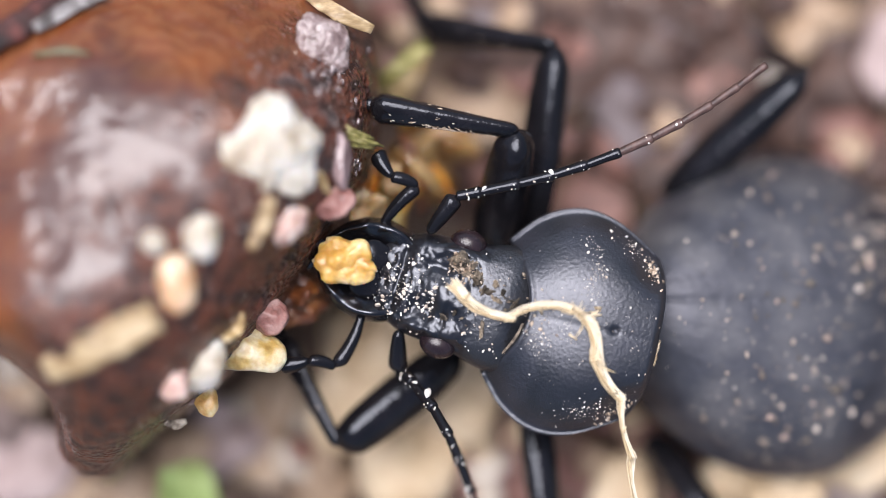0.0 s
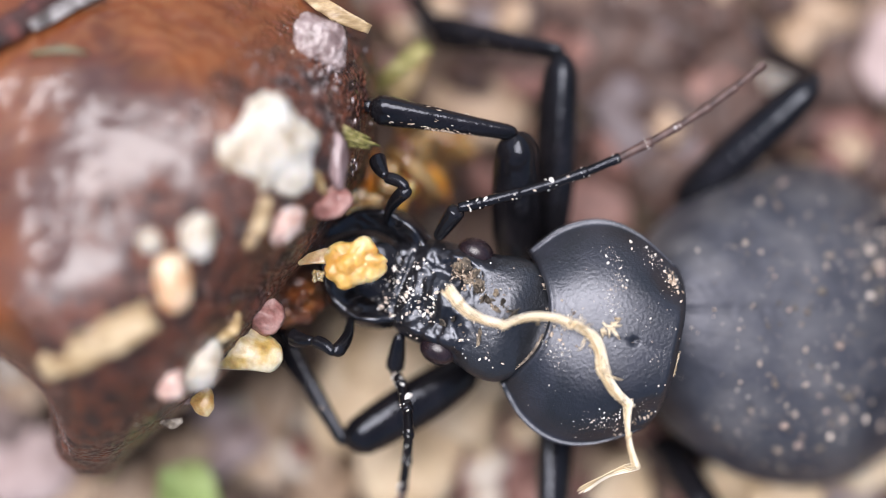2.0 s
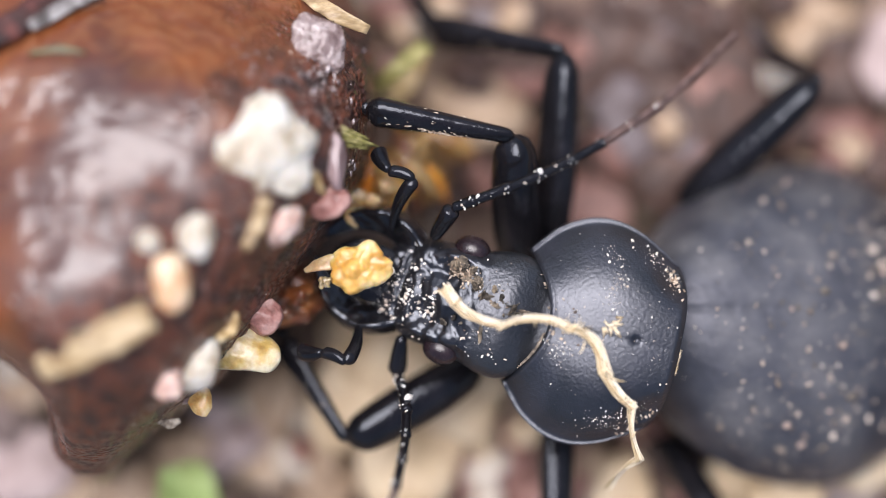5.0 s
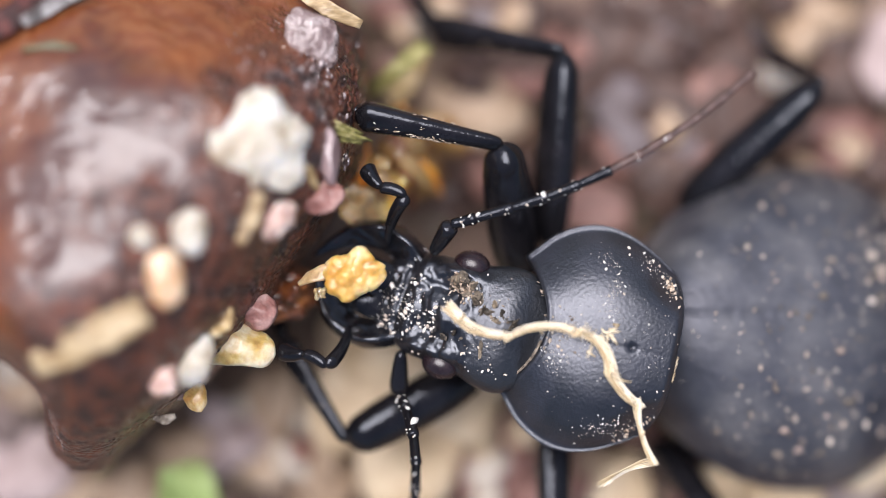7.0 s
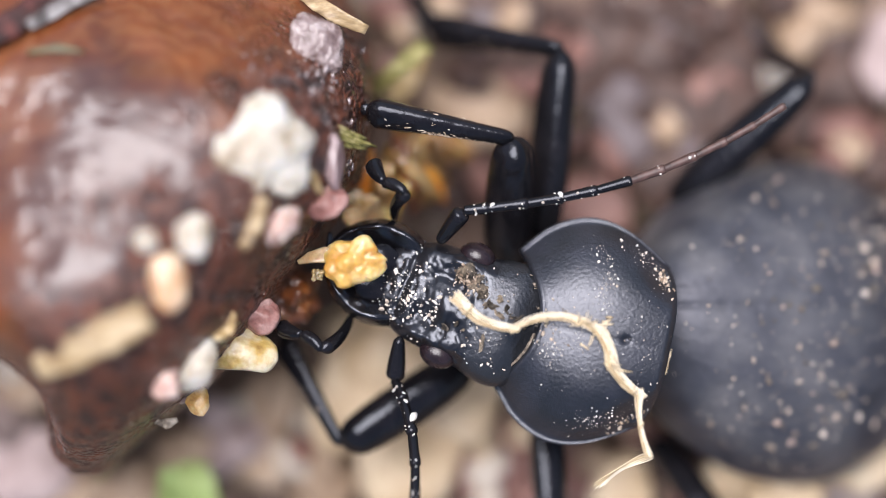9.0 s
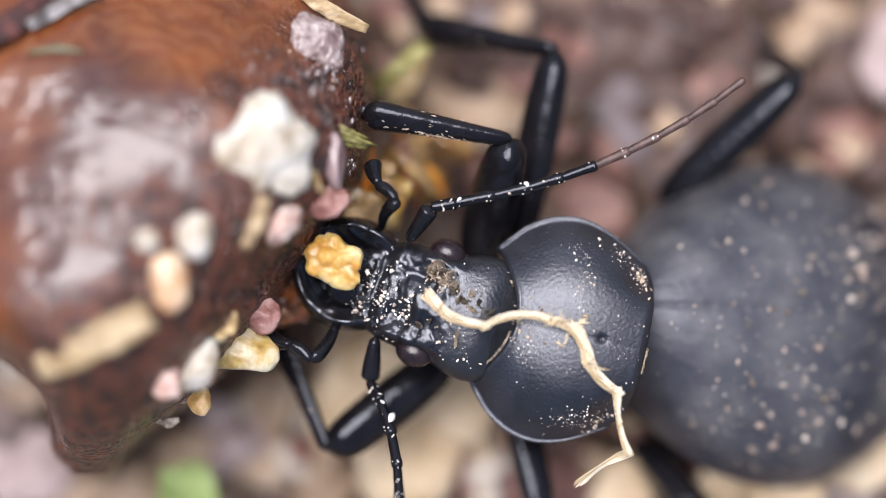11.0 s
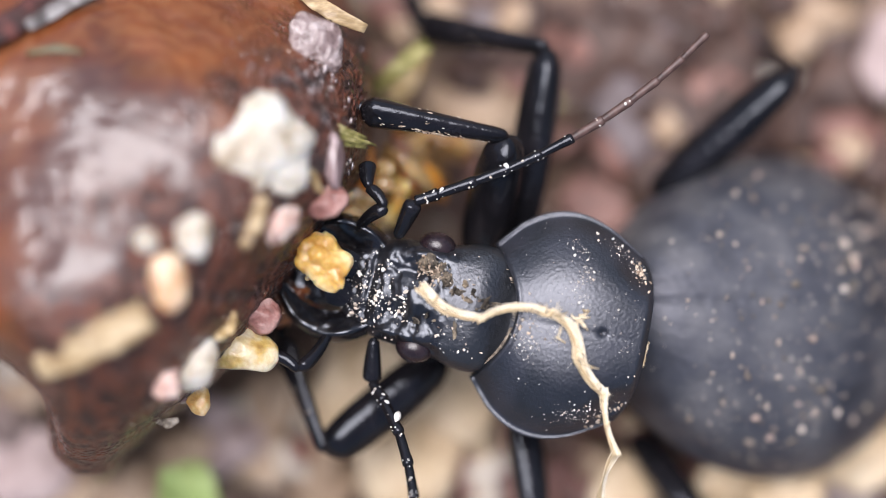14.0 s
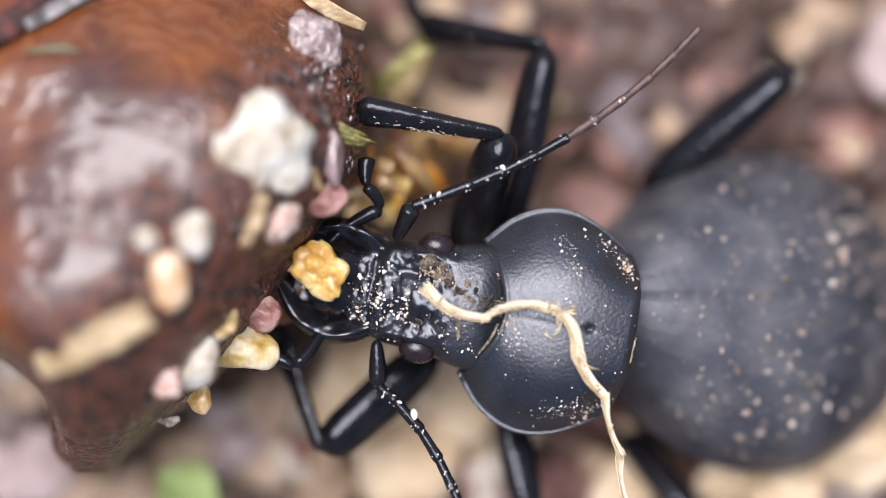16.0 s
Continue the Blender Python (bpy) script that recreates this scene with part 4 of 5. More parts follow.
def build_food():
    top = tagged(new("food_morsel"), "chewed yellow-orange morsel of slug flesh in the jaws", "morsel")
    bm = bmesh.new()
    rng = random.Random(12)
    lobes = [(Vector((rng.gauss(0, 1), rng.gauss(0, 1), rng.gauss(0.3, 0.8))).normalized(), rng.uniform(0.6, 1.25), rng.uniform(0.05, 0.16)) for _ in range(22)]
    for v in ball(5)[0]:
        swell = sum((h * math.exp(-(v - c).length_squared / w)) ** 4 for c, h, w in lobes) ** 0.25
        k = 0.9 + 0.24 * swell + 0.3 * noise.noise(v * 1.2 + Vector((4, 0, 2))) - 0.08 * max(0.0, 1 - abs(noise.noise(v * 2.2 + Vector((1, 6, 0)))) / 0.22) + 0.025 * noise.noise(v * 6) + 0.012 * noise.noise(v * 13)
        bm.verts.new(Vector((g(52 * v.x * k), g(44 * v.y * k), g(30 * v.z * k))))
    bm.verts.ensure_lookup_table()
    for f in ball(5)[1]:
        bm.faces.new([bm.verts[i] for i in f])
    lump = part("lump", bm, food_flesh, top)
    bm = strip([mm(0.4, 0, 0), mm(-0.2, 0.1, 0.05), mm(-0.75, 0.0, 0.0), mm(-1.15, -0.15, -0.1)], [g(18), g(17), g(12), g(4)], g(6), 0.5, 0.5, 4)
    for i in range(16):
        rock(bm, mm(-0.5 + 0.14 * math.sin(i * 2.1), -0.58 + 0.12 * math.cos(i * 1.7), 0.05 * (i % 3)), g(4 + i % 4), 140 + i, 2, 0.9, (1, 0.8, 0.6), 2)
    shred = part("shred", bm, film_flesh, top, "pale wet shred of skin")
    shred.location = (g(-38), g(6), g(-8))
    return top, shred


def perch(x, y):
    return max(8.0, slug_height(x, y) + 0.1)


def on_slug(points, lift=0.15):
    return [(x, y, max(8.0, slug_height(x, y)) + lift) for x, y, _ in points]


def flake(points, widths, thick, mat, name, label, category, seed=0, twist=0.0, ripple=0.3, group=""):
    bm = strip([at(*p) for p in points], [g(w) for w in widths], g(thick), twist, ripple, seed)
    return thing(name, bm, mat, label, category, group)


def shredded(points, width, mat, name, label, category, seed):
    """A torn scrap of leaf: fibres side by side, of uneven length."""
    rng = random.Random(seed)
    bm = bmesh.new()
    a, b, c = (at(*p) for p in points)
    side = Vector((0, 0, 1)).cross(c - a).normalized()
    for k in range(11):
        off = side * g(width) * (k / 10 - 0.5) * rng.uniform(0.8, 1.1)
        f0, f1 = rng.uniform(-0.05, 0.2), rng.uniform(0.75, 1.05) - 0.25 * abs(k - 5) / 5
        line = []
        for j in range(7):
            f = f0 + (f1 - f0) * j / 6
            p = a.lerp(b, f * 2) if f < 0.5 else b.lerp(c, f * 2 - 1)
            line.append(p + off * (1 - 0.5 * f) + mm(0, 0, 0.05 * math.sin(k * 1.9) + 0.03 * noise.noise(p * 3000 + Vector((k, 0, 0)))))
        tube(line, [g(2.6)] + [g(3.2)] * 5 + [g(1.2)], 6, 0.5, bm)
    return thing(name, bm, mat, label, category)


build_ground()
build_gravel()

# stones and scraps on the open ground
lone_stone(1090, 10, 1.0, 86, pebble_pale, "pale whitish pebble on the soil", 301)
lone_stone(1440, 30, 1.2, 150, pebble_tan, "tan pebble on the soil", 302, (1, 0.6, 0.4))
lone_stone(1570, 100, 1.2, 150, pebble_pink, "pale pinkish pebble on the soil", 303, (0.7, 1, 0.5))
lone_stone(1110, 200, 0.9, 200, pebble_mauve, "lilac-grey pebble on the soil", 304, (0.6, 1, 0.4))
lone_stone(850, 190, 1.0, 170, pebble_tan, "pale tan pebble on the soil", 305, (1, 0.9, 0.4))
lone_stone(765, 20, 1.2, 90, pebble_pale, "cream pebble on the soil", 306)
lone_stone(1370, 130, 1.0, 90, pebble_pale, "small cream pebble on the soil", 307, (1, 0.6, 0.5))
lone_stone(1500, 240, 1.0, 150, pebble_red, "dull red pebble on the soil", 308, (1, 0.6, 0.4))
lone_stone(1060, 360, 1.0, 130, pebble_red, "dull red pebble on the soil", 309, (1, 0.9, 0.4))
lone_stone(660, 680, 1.0, 120, pebble_tan, "pale tan pebble on the soil", 310, (1, 0.7, 0.5))
lone_stone(840, 810, 1.2, 200, pebble_red, "broad dull red pebble on the soil", 311, (1, 0.8, 0.4))
lone_stone(470, 800, 1.0, 150, pebble_tan, "tan pebble on the soil", 312, (1, 0.8, 0.5))
lone_stone(1040, 840, 1.0, 120, pebble_red, "dull red pebble on the soil", 313, (1, 0.8, 0.5))
lone_stone(1530, 790, 1.2, 170, pebble_tan, "pale tan pebble on the soil", 314, (1, 0.7, 0.5))
lone_stone(50, 830, 1.2, 180, pebble_pink, "pale pinkish pebble on the soil", 315, (1, 0.8, 0.5))
lone_stone(560, 740, 0.9, 100, pebble_pale, "cream pebble on the soil", 316, (1, 0.7, 0.5))
for n, (px, py, size, mat) in enumerate([(690, 740, 200, pebble_cream), (860, 720, 170, pebble_tan), (640, 640, 190, pebble_cream), (760, 860, 150, pebble_pale), (900, 850, 150, pebble_red),
                                         (560, 850, 140, pebble_tan), (430, 740, 110, pebble_pale), (1130, 850, 160, pebble_tan), (1250, 880, 150, pebble_red), (1480, 850, 150, pebble_pink),
                                         (240, 870, 140, pebble_tan), (130, 870, 110, pebble_tan), (30, 720, 120, pebble_tan), (20, 660, 100, pebble_pale), (1560, 650, 140, pebble_tan),
                                         (860, 60, 110, pebble_mauve), (1200, 60, 150, pebble_mauve), (1280, 150, 130, pebble_red), (1230, 260, 120, pebble_mauve), (700, 20, 100, pebble_red)]):
    lone_stone(px, py, 0.9, size, mat, "damp worn pebble on the soil", 330 + n, (1, 0.6 + 0.3 * math.sin(n) ** 2, 0.45), turn=37 * n)
flake([(300, 915, 2.2), (336, 862, 3.6), (356, 822, 3.2)], [30, 62, 18], 6, fresh_green, "leaf_tip", "fresh bright green leaf tip on the soil", "leaf", 3)
flake([(1000, 235, 1.0), (1010, 190, 1.6), (1005, 150, 1.0)], [16, 26, 12], 4, leaf_green, "leaf_scrap", "small green leaf scrap on the soil", "leaf", 5)
flake([(655, 165, 5.0), (700, 125, 6.2), (755, 80, 5.6)], [12, 16, 18], 5, leaf_green, "leaf_scrap", "yellow-green grass scrap beside the slug", "leaf", 6)
flake([(690, 180, 3.6), (725, 140, 4.0), (745, 90, 3.4)], [16, 22, 14], 5, straw_wet, "straw_scrap", "damp straw scrap beside the slug", "straw", 16)

for n, (px, py, size) in enumerate([(1000, 130, 150), (1250, 40, 170), (1330, 210, 140), (1180, 180, 130), (1500, 150, 150), (930, 40, 130), (1380, 20, 120), (1090, 290, 120), (1560, 280, 130), (880, 110, 130), (1150, 90, 150), (1310, 110, 150), (1430, 230, 130), (1480, 80, 120), (1220, 220, 130), (1060, 70, 190), (1285, 240, 200), (1200, 330, 160), (1160, 20, 130)]):
    lone_stone(px, py, 1.0, size, pebble_brown, "dark damp brown pebble on the soil", 370 + n, (1, 0.75, 0.4), turn=51 * n)
for n, (px, py, size) in enumerate([(690, 640, 230), (640, 720, 220), (740, 700, 200), (800, 680, 170), (720, 820, 210), (820, 710, 180), (1500, 800, 190), (1550, 690, 150), (1400, 870, 160), (1290, 860, 120), (1100, 870, 130)]):
    lone_stone(px, py, 2.6, size, pebble_cream, "broad cream pebble on the soil", 390 + n, (1, 0.8, 0.5), turn=63 * n)
for n, (px, py, size, mat) in enumerate([(330, 790, 120, pebble_tan), (410, 800, 130, pebble_pink), (480, 700, 120, pebble_tan), (380, 740, 90, pebble_pink)]):
    lone_stone(px, py, 1.7, size, mat, "damp worn pebble on the soil", 410 + n, (1, 0.75, 0.5), turn=41 * n)
rng = random.Random(19)
SCATTER = [(pebble_cream, "small cream chip of stone on the soil"), (pebble_brown, "small dark brown chip of stone on the soil"), (pebble_red, "small rust-red chip of stone on the soil"),
           (pebble_pale, "small whitish chip of stone on the soil"), (pebble_brown, "small dark brown chip of stone on the soil"), (pebble_tan, "small tan chip of stone on the soil")]
for n in range(84):
    low = n % 2
    px, py = (rng.uniform(480, 1180), rng.uniform(640, 900)) if low else (rng.uniform(690, 1568), rng.uniform(-20, 330))
    mat, label = SCATTER[n // 2 % 6 if low else (1, 2, 4, 5)[n // 2 % 4]]
    lone_stone(px, py, 1.9 if low else 1.6, rng.uniform(46, 95), mat, label, 430 + n, (1, rng.uniform(0.5, 0.85), 0.5), "stone_chip", "stone chips on the ground", rng.uniform(0, 180), sub=3)
slug = build_slug()
RIDERS = [slug]
rng = random.Random(77)
bm = bmesh.new()
for n in range(230):
    gy, ang = rng.uniform(40, 760), math.acos(min(0.97, max(0.3, rng.gauss(0.76, 0.13))))
    size = g(min(7, 1.3 * math.exp(rng.gauss(0.2, 0.6))))
    rock(bm, slug_point(gy, ang), size, 1200 + n, 1, 0.5, (1, 0.8, 0.7), 3)
# added beads: each catches the sun as a glint on the wet skin
beads = bmesh.new()
for n in range(190):
    gy = rng.choice((rng.gauss(150, 50), rng.gauss(130, 35), rng.uniform(20, 330)))
    gx = rng.gauss(585, 34) if n % 3 else rng.gauss(470, 30)
    size = g(min(6.5, 2.0 * math.exp(rng.gauss(0.1, 0.55))))
    if gx < curve_at(SLUG_RIGHT, gy) - 6:
        rock(beads, at(gx, gy, slug_height(gx, gy) + 0.12), size, 1600 + n, 2, 0.9, (0.6, 1.3, 0.6), 0, turn=Euler((0, 0, rng.gauss(0.2, 0.4))).to_matrix())
RIDERS.append(thing("glint_beads", beads, slime, "glossy beads added to make glints on the wet slug", "slime", kind="stuff"))
RIDERS.append(thing("sand", bm, grit_mix, "fine pale sand grains stuck to the wet flank", "sand", kind="stuff", smooth=False))
RIDERS += [
    lobed_stone(572, 77, perch(572, 77) + 0.35, [(0, 0, 40), (-12, -22, 30), (14, 18, 33), (26, 32, 24), (-24, -28, 26), (-26, 10, 30), (20, -12, 32)], 0.6, stone_crystal, "wet pink crystalline grain stuck on the slug", 201, (0, 12), 0.10),
    lobed_stone(476, 258, perch(476, 258) - 0.2, [(0, 6, 70), (6, -50, 46), (52, -8, 48), (-54, 16, 48), (48, 52, 40), (-26, 46, 44)], 0.45, stone_white, "cream-white lobed pebble stuck on the slug", 205, (0, 20), 0.2),
    lobed_stone(354, 418, perch(354, 418), [(0, 0, 34), (8, -16, 26), (4, 20, 26)], 0.6, stone_white, "small cream pebble stuck on the slug", 203, (0, 8), 0.1),
    lobed_stone(270, 428, perch(270, 428), [(0, 0, 22), (6, 4, 18)], 0.7, stone_white, "small greyish cream pebble stuck on the slug", 204),
    lobed_stone(312, 502, perch(312, 502), [(0, 0, 38), (-4, -26, 34), (4, 26, 32)], 0.6, stone_tan, "peach-coloured oblong pebble stuck on the slug", 206, (0, 8), 0.06),
    lobed_stone(508, 396, perch(508, 396), [(0, 0, 30), (8, -8, 26), (-8, 12, 24)], 0.6, stone_salmon, "salmon-pink pebble stuck on the slug", 207, (0, 12), 0.35),
    lone_stone(583, 363, perch(583, 363) + 0.3, 82, stone_red, "dull red angular pebble stuck on the slug", 208, (1, 0.76, 0.6), "grit_stone", "grit on the slug", 12, 0.22, 14, 5),
    lone_stone(603, 285, perch(603, 285), 90, stone_mauve, "long mauve grain stuck on the slug", 209, (0.42, 1, 0.5), "grit_stone", "grit on the slug", 5, 0.15),
    lone_stone(437, 624, perch(437, 624) + 1.2, 124, stone_amber, "amber translucent pebble stuck on the slug", 210, (1, 0.75, 0.5), "grit_stone", "grit on the slug", -10, 0.25, 8),
    lone_stone(360, 645, perch(360, 645), 92, stone_white, "greyish cream pebble stuck on the slug", 211, (0.75, 1, 0.5), "grit_stone", "grit on the slug", -15),
    lone_stone(310, 678, perch(310, 678), 66, stone_salmon, "small pink pebble stuck on the slug", 212, (0.8, 1, 0.6), "grit_stone", "grit on the slug"),
    lone_stone(472, 560, perch(472, 560), 72, stone_red, "small pinkish red pebble stuck on the slug", 213, (1, 0.9, 0.6), "grit_stone", "grit on the slug"),
    lone_stone(368, 712, 10.2, 60, stone_orange, "orange angular flake hanging beside the slug", 214, (0.8, 0.8, 0.35), "grit_stone", "grit on the slug", 0, 0.2, 9),
    lone_stone(340, 706, 9.7, 30, stone_mauve, "tiny dark grain beside the slug", 215, (0.6, 1, 0.6), "grit_stone", "grit on the slug", -25),
    flake(on_slug([(85, 655, 11.2), (170, 615, 11.9), (275, 562, 12.2)]), [26, 31, 30], 14, stub_brown, "straw_stub", "thick damp straw stub stuck on the slug", "straw", 7),
    shredded([(598, 236, 11.7), (632, 248, 11.2), (684, 264, 10.5)], 36, leaf_green, "leaf_scrap", "yellow-green shredded leaf scrap stuck on the slug", "leaf", 8),
    flake([(545, -10, 9.6), (600, 25, 10.2), (660, 52, 10.1)], [12, 15, 9], 4, stub_brown, "straw_sliver", "golden straw sliver stuck on the slug", "straw", 9, 0.4),
    flake(on_slug([(565, 305, 10.6), (575, 335, 10.7), (590, 375, 10.3)]), [6, 9, 4], 3, straw_wet, "straw_sliver", "thin pale straw sliver stuck on the slug", "straw", 10),
    flake(on_slug([(440, 440, 11.6), (460, 400, 11.9), (480, 350, 11.9)]), [14, 18, 9], 4, stub_brown, "straw_sliver", "thin pale straw sliver stuck on the slug", "straw", 11),
    flake(on_slug([(395, 600, 10.4), (415, 585, 10.8), (430, 555, 10.6)]), [8, 16, 5], 4, straw_wet, "straw_sliver", "thin pale straw sliver stuck on the slug", "straw", 12),
    flake([(330, 745, 9.4), (312, 752, 9.5), (290, 748, 9.3)], [5, 9, 4], 3, soil_crust, "soil_crumb", "tiny grey soil crumb hanging beside the slug", "soil", 13),
    flake([(190, 850, 4.6), (220, 810, 5.6), (245, 780, 6.2)], [9, 13, 6], 4, leaf_green, "leaf_scrap", "yellow-green leaf edge beneath the slug", "leaf", 14),
    flake(on_slug([(60, 98, 14.3), (110, 90, 14.5), (160, 96, 14.4)]), [5, 8, 4], 4, leaf_olive, "leaf_scrap", "dull olive leaf scrap stuck on the slug", "leaf", 15),
    flake(on_slug([(-30, 85, 15.0), (60, 30, 15.6), (140, -20, 15.4)], 0.6), [24, 28, 26], 10, stem_red, "dry_grass_stalk", "dark red dry grass stalk lying across the slug", "grass stalk", 17),
    flake(on_slug([(60, 50, 15.8), (130, 10, 16.2), (190, -15, 16.0)], 0.6), [10, 14, 10], 5, fibre_grey, "grass_fibre", "pale shining plant fibre lying across the slug", "fibre", 18),
    thing("root_hair", tube([at(568, 338, 10.2), at(545, 352, 10.5), at(536, 378, 10.5), at(532, 410, 10.3), at(512, 452, 10.2), at(486, 500, 10.0)], [g(3), g(5), g(6), g(6), g(5), g(3)], 10),
          fibre_grey, "thin greyish root hair curling over the slug", "root hair"),
]

beetle = tagged(new("ground_beetle"), "black ground beetle dusted with grit, feeding on the slug", "beetle")
build_pronotum(beetle)
abdomen = build_elytra(beetle)
head, (jaw_a, jaw_b) = build_head(beetle)
antenna_a, antenna_b = build_antenna(beetle, False), build_antenna(beetle, True)
palp_a, palp_b = build_palp(beetle, "mouth_palp"), build_palp(beetle, "mouth_palp")
leg_names = ("fore_leg", "middle_leg", "hind_leg", "fore_leg", "middle_leg", "hind_leg")
leg_sizes = ((5.9, 5.15, 0.85, 0.42), (7.0, 5.6, 0.72, 0.5), (6.8, 5.0, 0.74, 0.38), (5.4, 4.3, 0.84, 0.36), (4.2, 4.2, 0.62, 0.32), (4.2, 4.5, 0.6, 0.32))
legs = [build_leg(beetle, n, *s, "glossy black leg with a thick thigh and slim shin") for n, s in zip(leg_names, leg_sizes)]
strand, strand_pieces = build_strand()
food, shred = build_food()

# ---- rows of the movements: seconds, plan place, turn in degrees ----
THORAX_ROWS = [(0, 1000, 570, 0), (0.5, 1004, 572, 0), (1, 1000, 572, -0.4), (1.5, 1009, 577, -0.2), (2, 1035, 589, 0), (2.5, 1021, 585, 0), (3, 1028, 582, 0.2), (3.5, 1019, 580, 0), (4, 1049, 592, 0), (6.5, 1016, 577, 0), (7, 1032, 600, -0.2), (7.5, 1026, 586, -0.6), (8, 1026, 589, -0.6), (8.5, 1010, 583, -0.6), (9, 1020, 587, -0.6), (11.5, 973, 582, 0.3), (12, 974, 573, -0.8), (12.5, 994, 573, -1.3), (13, 977, 575, -1.4), (13.5, 971, 576, -1.2), (14, 979, 576, -1.2), (14.5, 961, 573, -0.3), (15, 957, 581, 0.6), (15.5, 970, 577, 0), (16, 956, 569, -1.2)]
ABDOMEN_ROWS = [(0, 1380, 560, 0), (0.5, 1383, 561, -0.2), (1, 1378, 561, 0), (1.5, 1385, 563, -0.5), (2, 1401, 574, -0.9), (2.5, 1393, 572, -0.5), (3, 1398, 570, -0.7), (3.5, 1392, 569, -0.4), (4, 1412, 578, -0.8), (6.5, 1395, 565, -0.7), (7, 1403, 582, -0.3), (7.5, 1396, 569, -0.5), (8, 1396, 571, -0.8), (8.5, 1386, 566, -0.6), (9, 1391, 569, -0.3), (11.5, 1363, 574, 1.8), (12, 1353, 558, -0.2), (12.5, 1368, 556, -0.6), (13, 1355, 555, -0.6), (13.5, 1350, 559, -0.3), (14, 1355, 561, 0), (14.5, 1347, 564, 1), (15, 1353, 578, 2.3), (15.5, 1355, 566, 0.8), (16, 1336, 552, -0.6)]
# head: seconds, place, turn, nod
HEAD_ROWS = [(0, 800, 520, 0, 0), (0.5, 808, 521, -1.3, -2), (1, 801, 523, -2.6, -1), (1.5, 810, 519, 2.7, 0), (2, 807, 533, 4, 24), (2.5, 792, 531, 2.3, 24), (3, 798, 519, 5.1, 26), (3.5, 791, 520, 3.4, 25), (4, 814, 529, 3.9, 30), (6.5, 793, 534, -5.2, 24), (7, 806, 557, 0.9, 24), (7.5, 813, 537, 3.2, 16), (8, 817, 545, 5.2, 7), (8.5, 798, 551, 1.3, 8), (9, 808, 540, 5.4, 6), (11.5, 755, 535, 1.3, 13), (12, 763, 536, -0.1, 10), (12.5, 778, 531, -2.8, 8), (13, 764, 535, -9.2, 10), (13.5, 759, 541, -8.7, 10), (14, 752, 526, -4, 13), (14.5, 753, 532, -8.4, 9), (15, 743, 538, -4.5, 10), (15.5, 766, 524, -1.3, 6), (16, 754, 527, -6.1, 5)]
SLUG_ROWS = [(0, 450, 350, 0), (0.5, 448, 350, 0.1), (1, 448, 352, 0.2), (1.5, 446, 350, 0.1), (2, 444, 349, 0.2), (2.5, 444, 350, 0.3), (3, 446, 352, 0.3), (3.5, 444, 351, 0.4), (4, 445, 351, 0.4), (6.5, 434, 347, 0.2), (7, 430, 341, 0), (7.5, 434, 346, 0.2), (8, 435, 346, 0.5), (8.5, 437, 348, 0.5), (9, 437, 349, 0.5), (11.5, 440, 348, 0.3), (12, 442, 350, 0.3), (12.5, 442, 347, 0.3), (13, 441, 347, 0.2), (13.5, 437, 348, 0.1), (14, 437, 348, 0.2), (14.5, 440, 346, -0.2), (15, 437, 345, 0.1), (15.5, 436, 342, 0.1), (16, 437, 345, -0.1)]
# antennae: end of the scape as an offset from the head's socket, then the place of a dusty joint
ANTENNA_A_ROWS = [(0, 1052, 286), (0.5, 1057, 282), (1, 1043, 277), (1.5, 1070, 296), (2, 1024, 306), (2.5, 1003, 296), (3, 1012, 292), (3.5, 1011, 285), (4, 1000, 306), (6.5, 972, 263), (7, 1006, 331), (7.5, 1046, 314), (8, 1066, 329), (8.5, 1029, 328), (9, 1061, 334), (11.5, 983, 311), (12, 989, 308), (12.5, 995, 288), (13, 954, 262), (13.5, 951, 270), (14, 960, 270), (14.5, 948, 260), (15, 951, 286), (15.5, 1000, 285), (16, 965, 266)]
SCAPE_A_ROWS = [(0, 50, -66), (1.5, 40, -57), (3.5, 38, -52), (6.5, 34, -60), (7, 34, -53), (9, 45, -57), (12.5, 40, -62), (14.5, 30, -68), (16, 30, -60)]
ANTENNA_B_ROWS = [(0, 703, 655, 765, 698), (0.5, 715, 658, 778, 698), (1, 712, 665, 777, 701), (1.5, 706, 649, 763, 696), (2, 697, 658, 735, 715), (2.5, 686, 663, 729, 715), (3, 681, 642, 712, 697), (3.5, 678, 646, 720, 698), (4, 700, 652, 726, 709), (6.5, 703, 684, 746, 726), (7, 704, 697, 740, 750), (7.5, 704, 674, 741, 730), (8, 707, 678, 740, 741), (8.5, 701, 694, 744, 752), (9, 698, 674, 733, 735), (11.5, 648, 678, 697, 747), (12, 662, 683, 717, 749), (12.5, 680, 681, 735, 740), (13, 683, 697, 749, 740), (13.5, 678, 703, 743, 747), (14, 657, 678, 712, 744), (14.5, 671, 691, 735, 735), (15, 649, 692, 706, 746), (15.5, 665, 671, 718, 735), (16, 669, 684, 733, 730)]
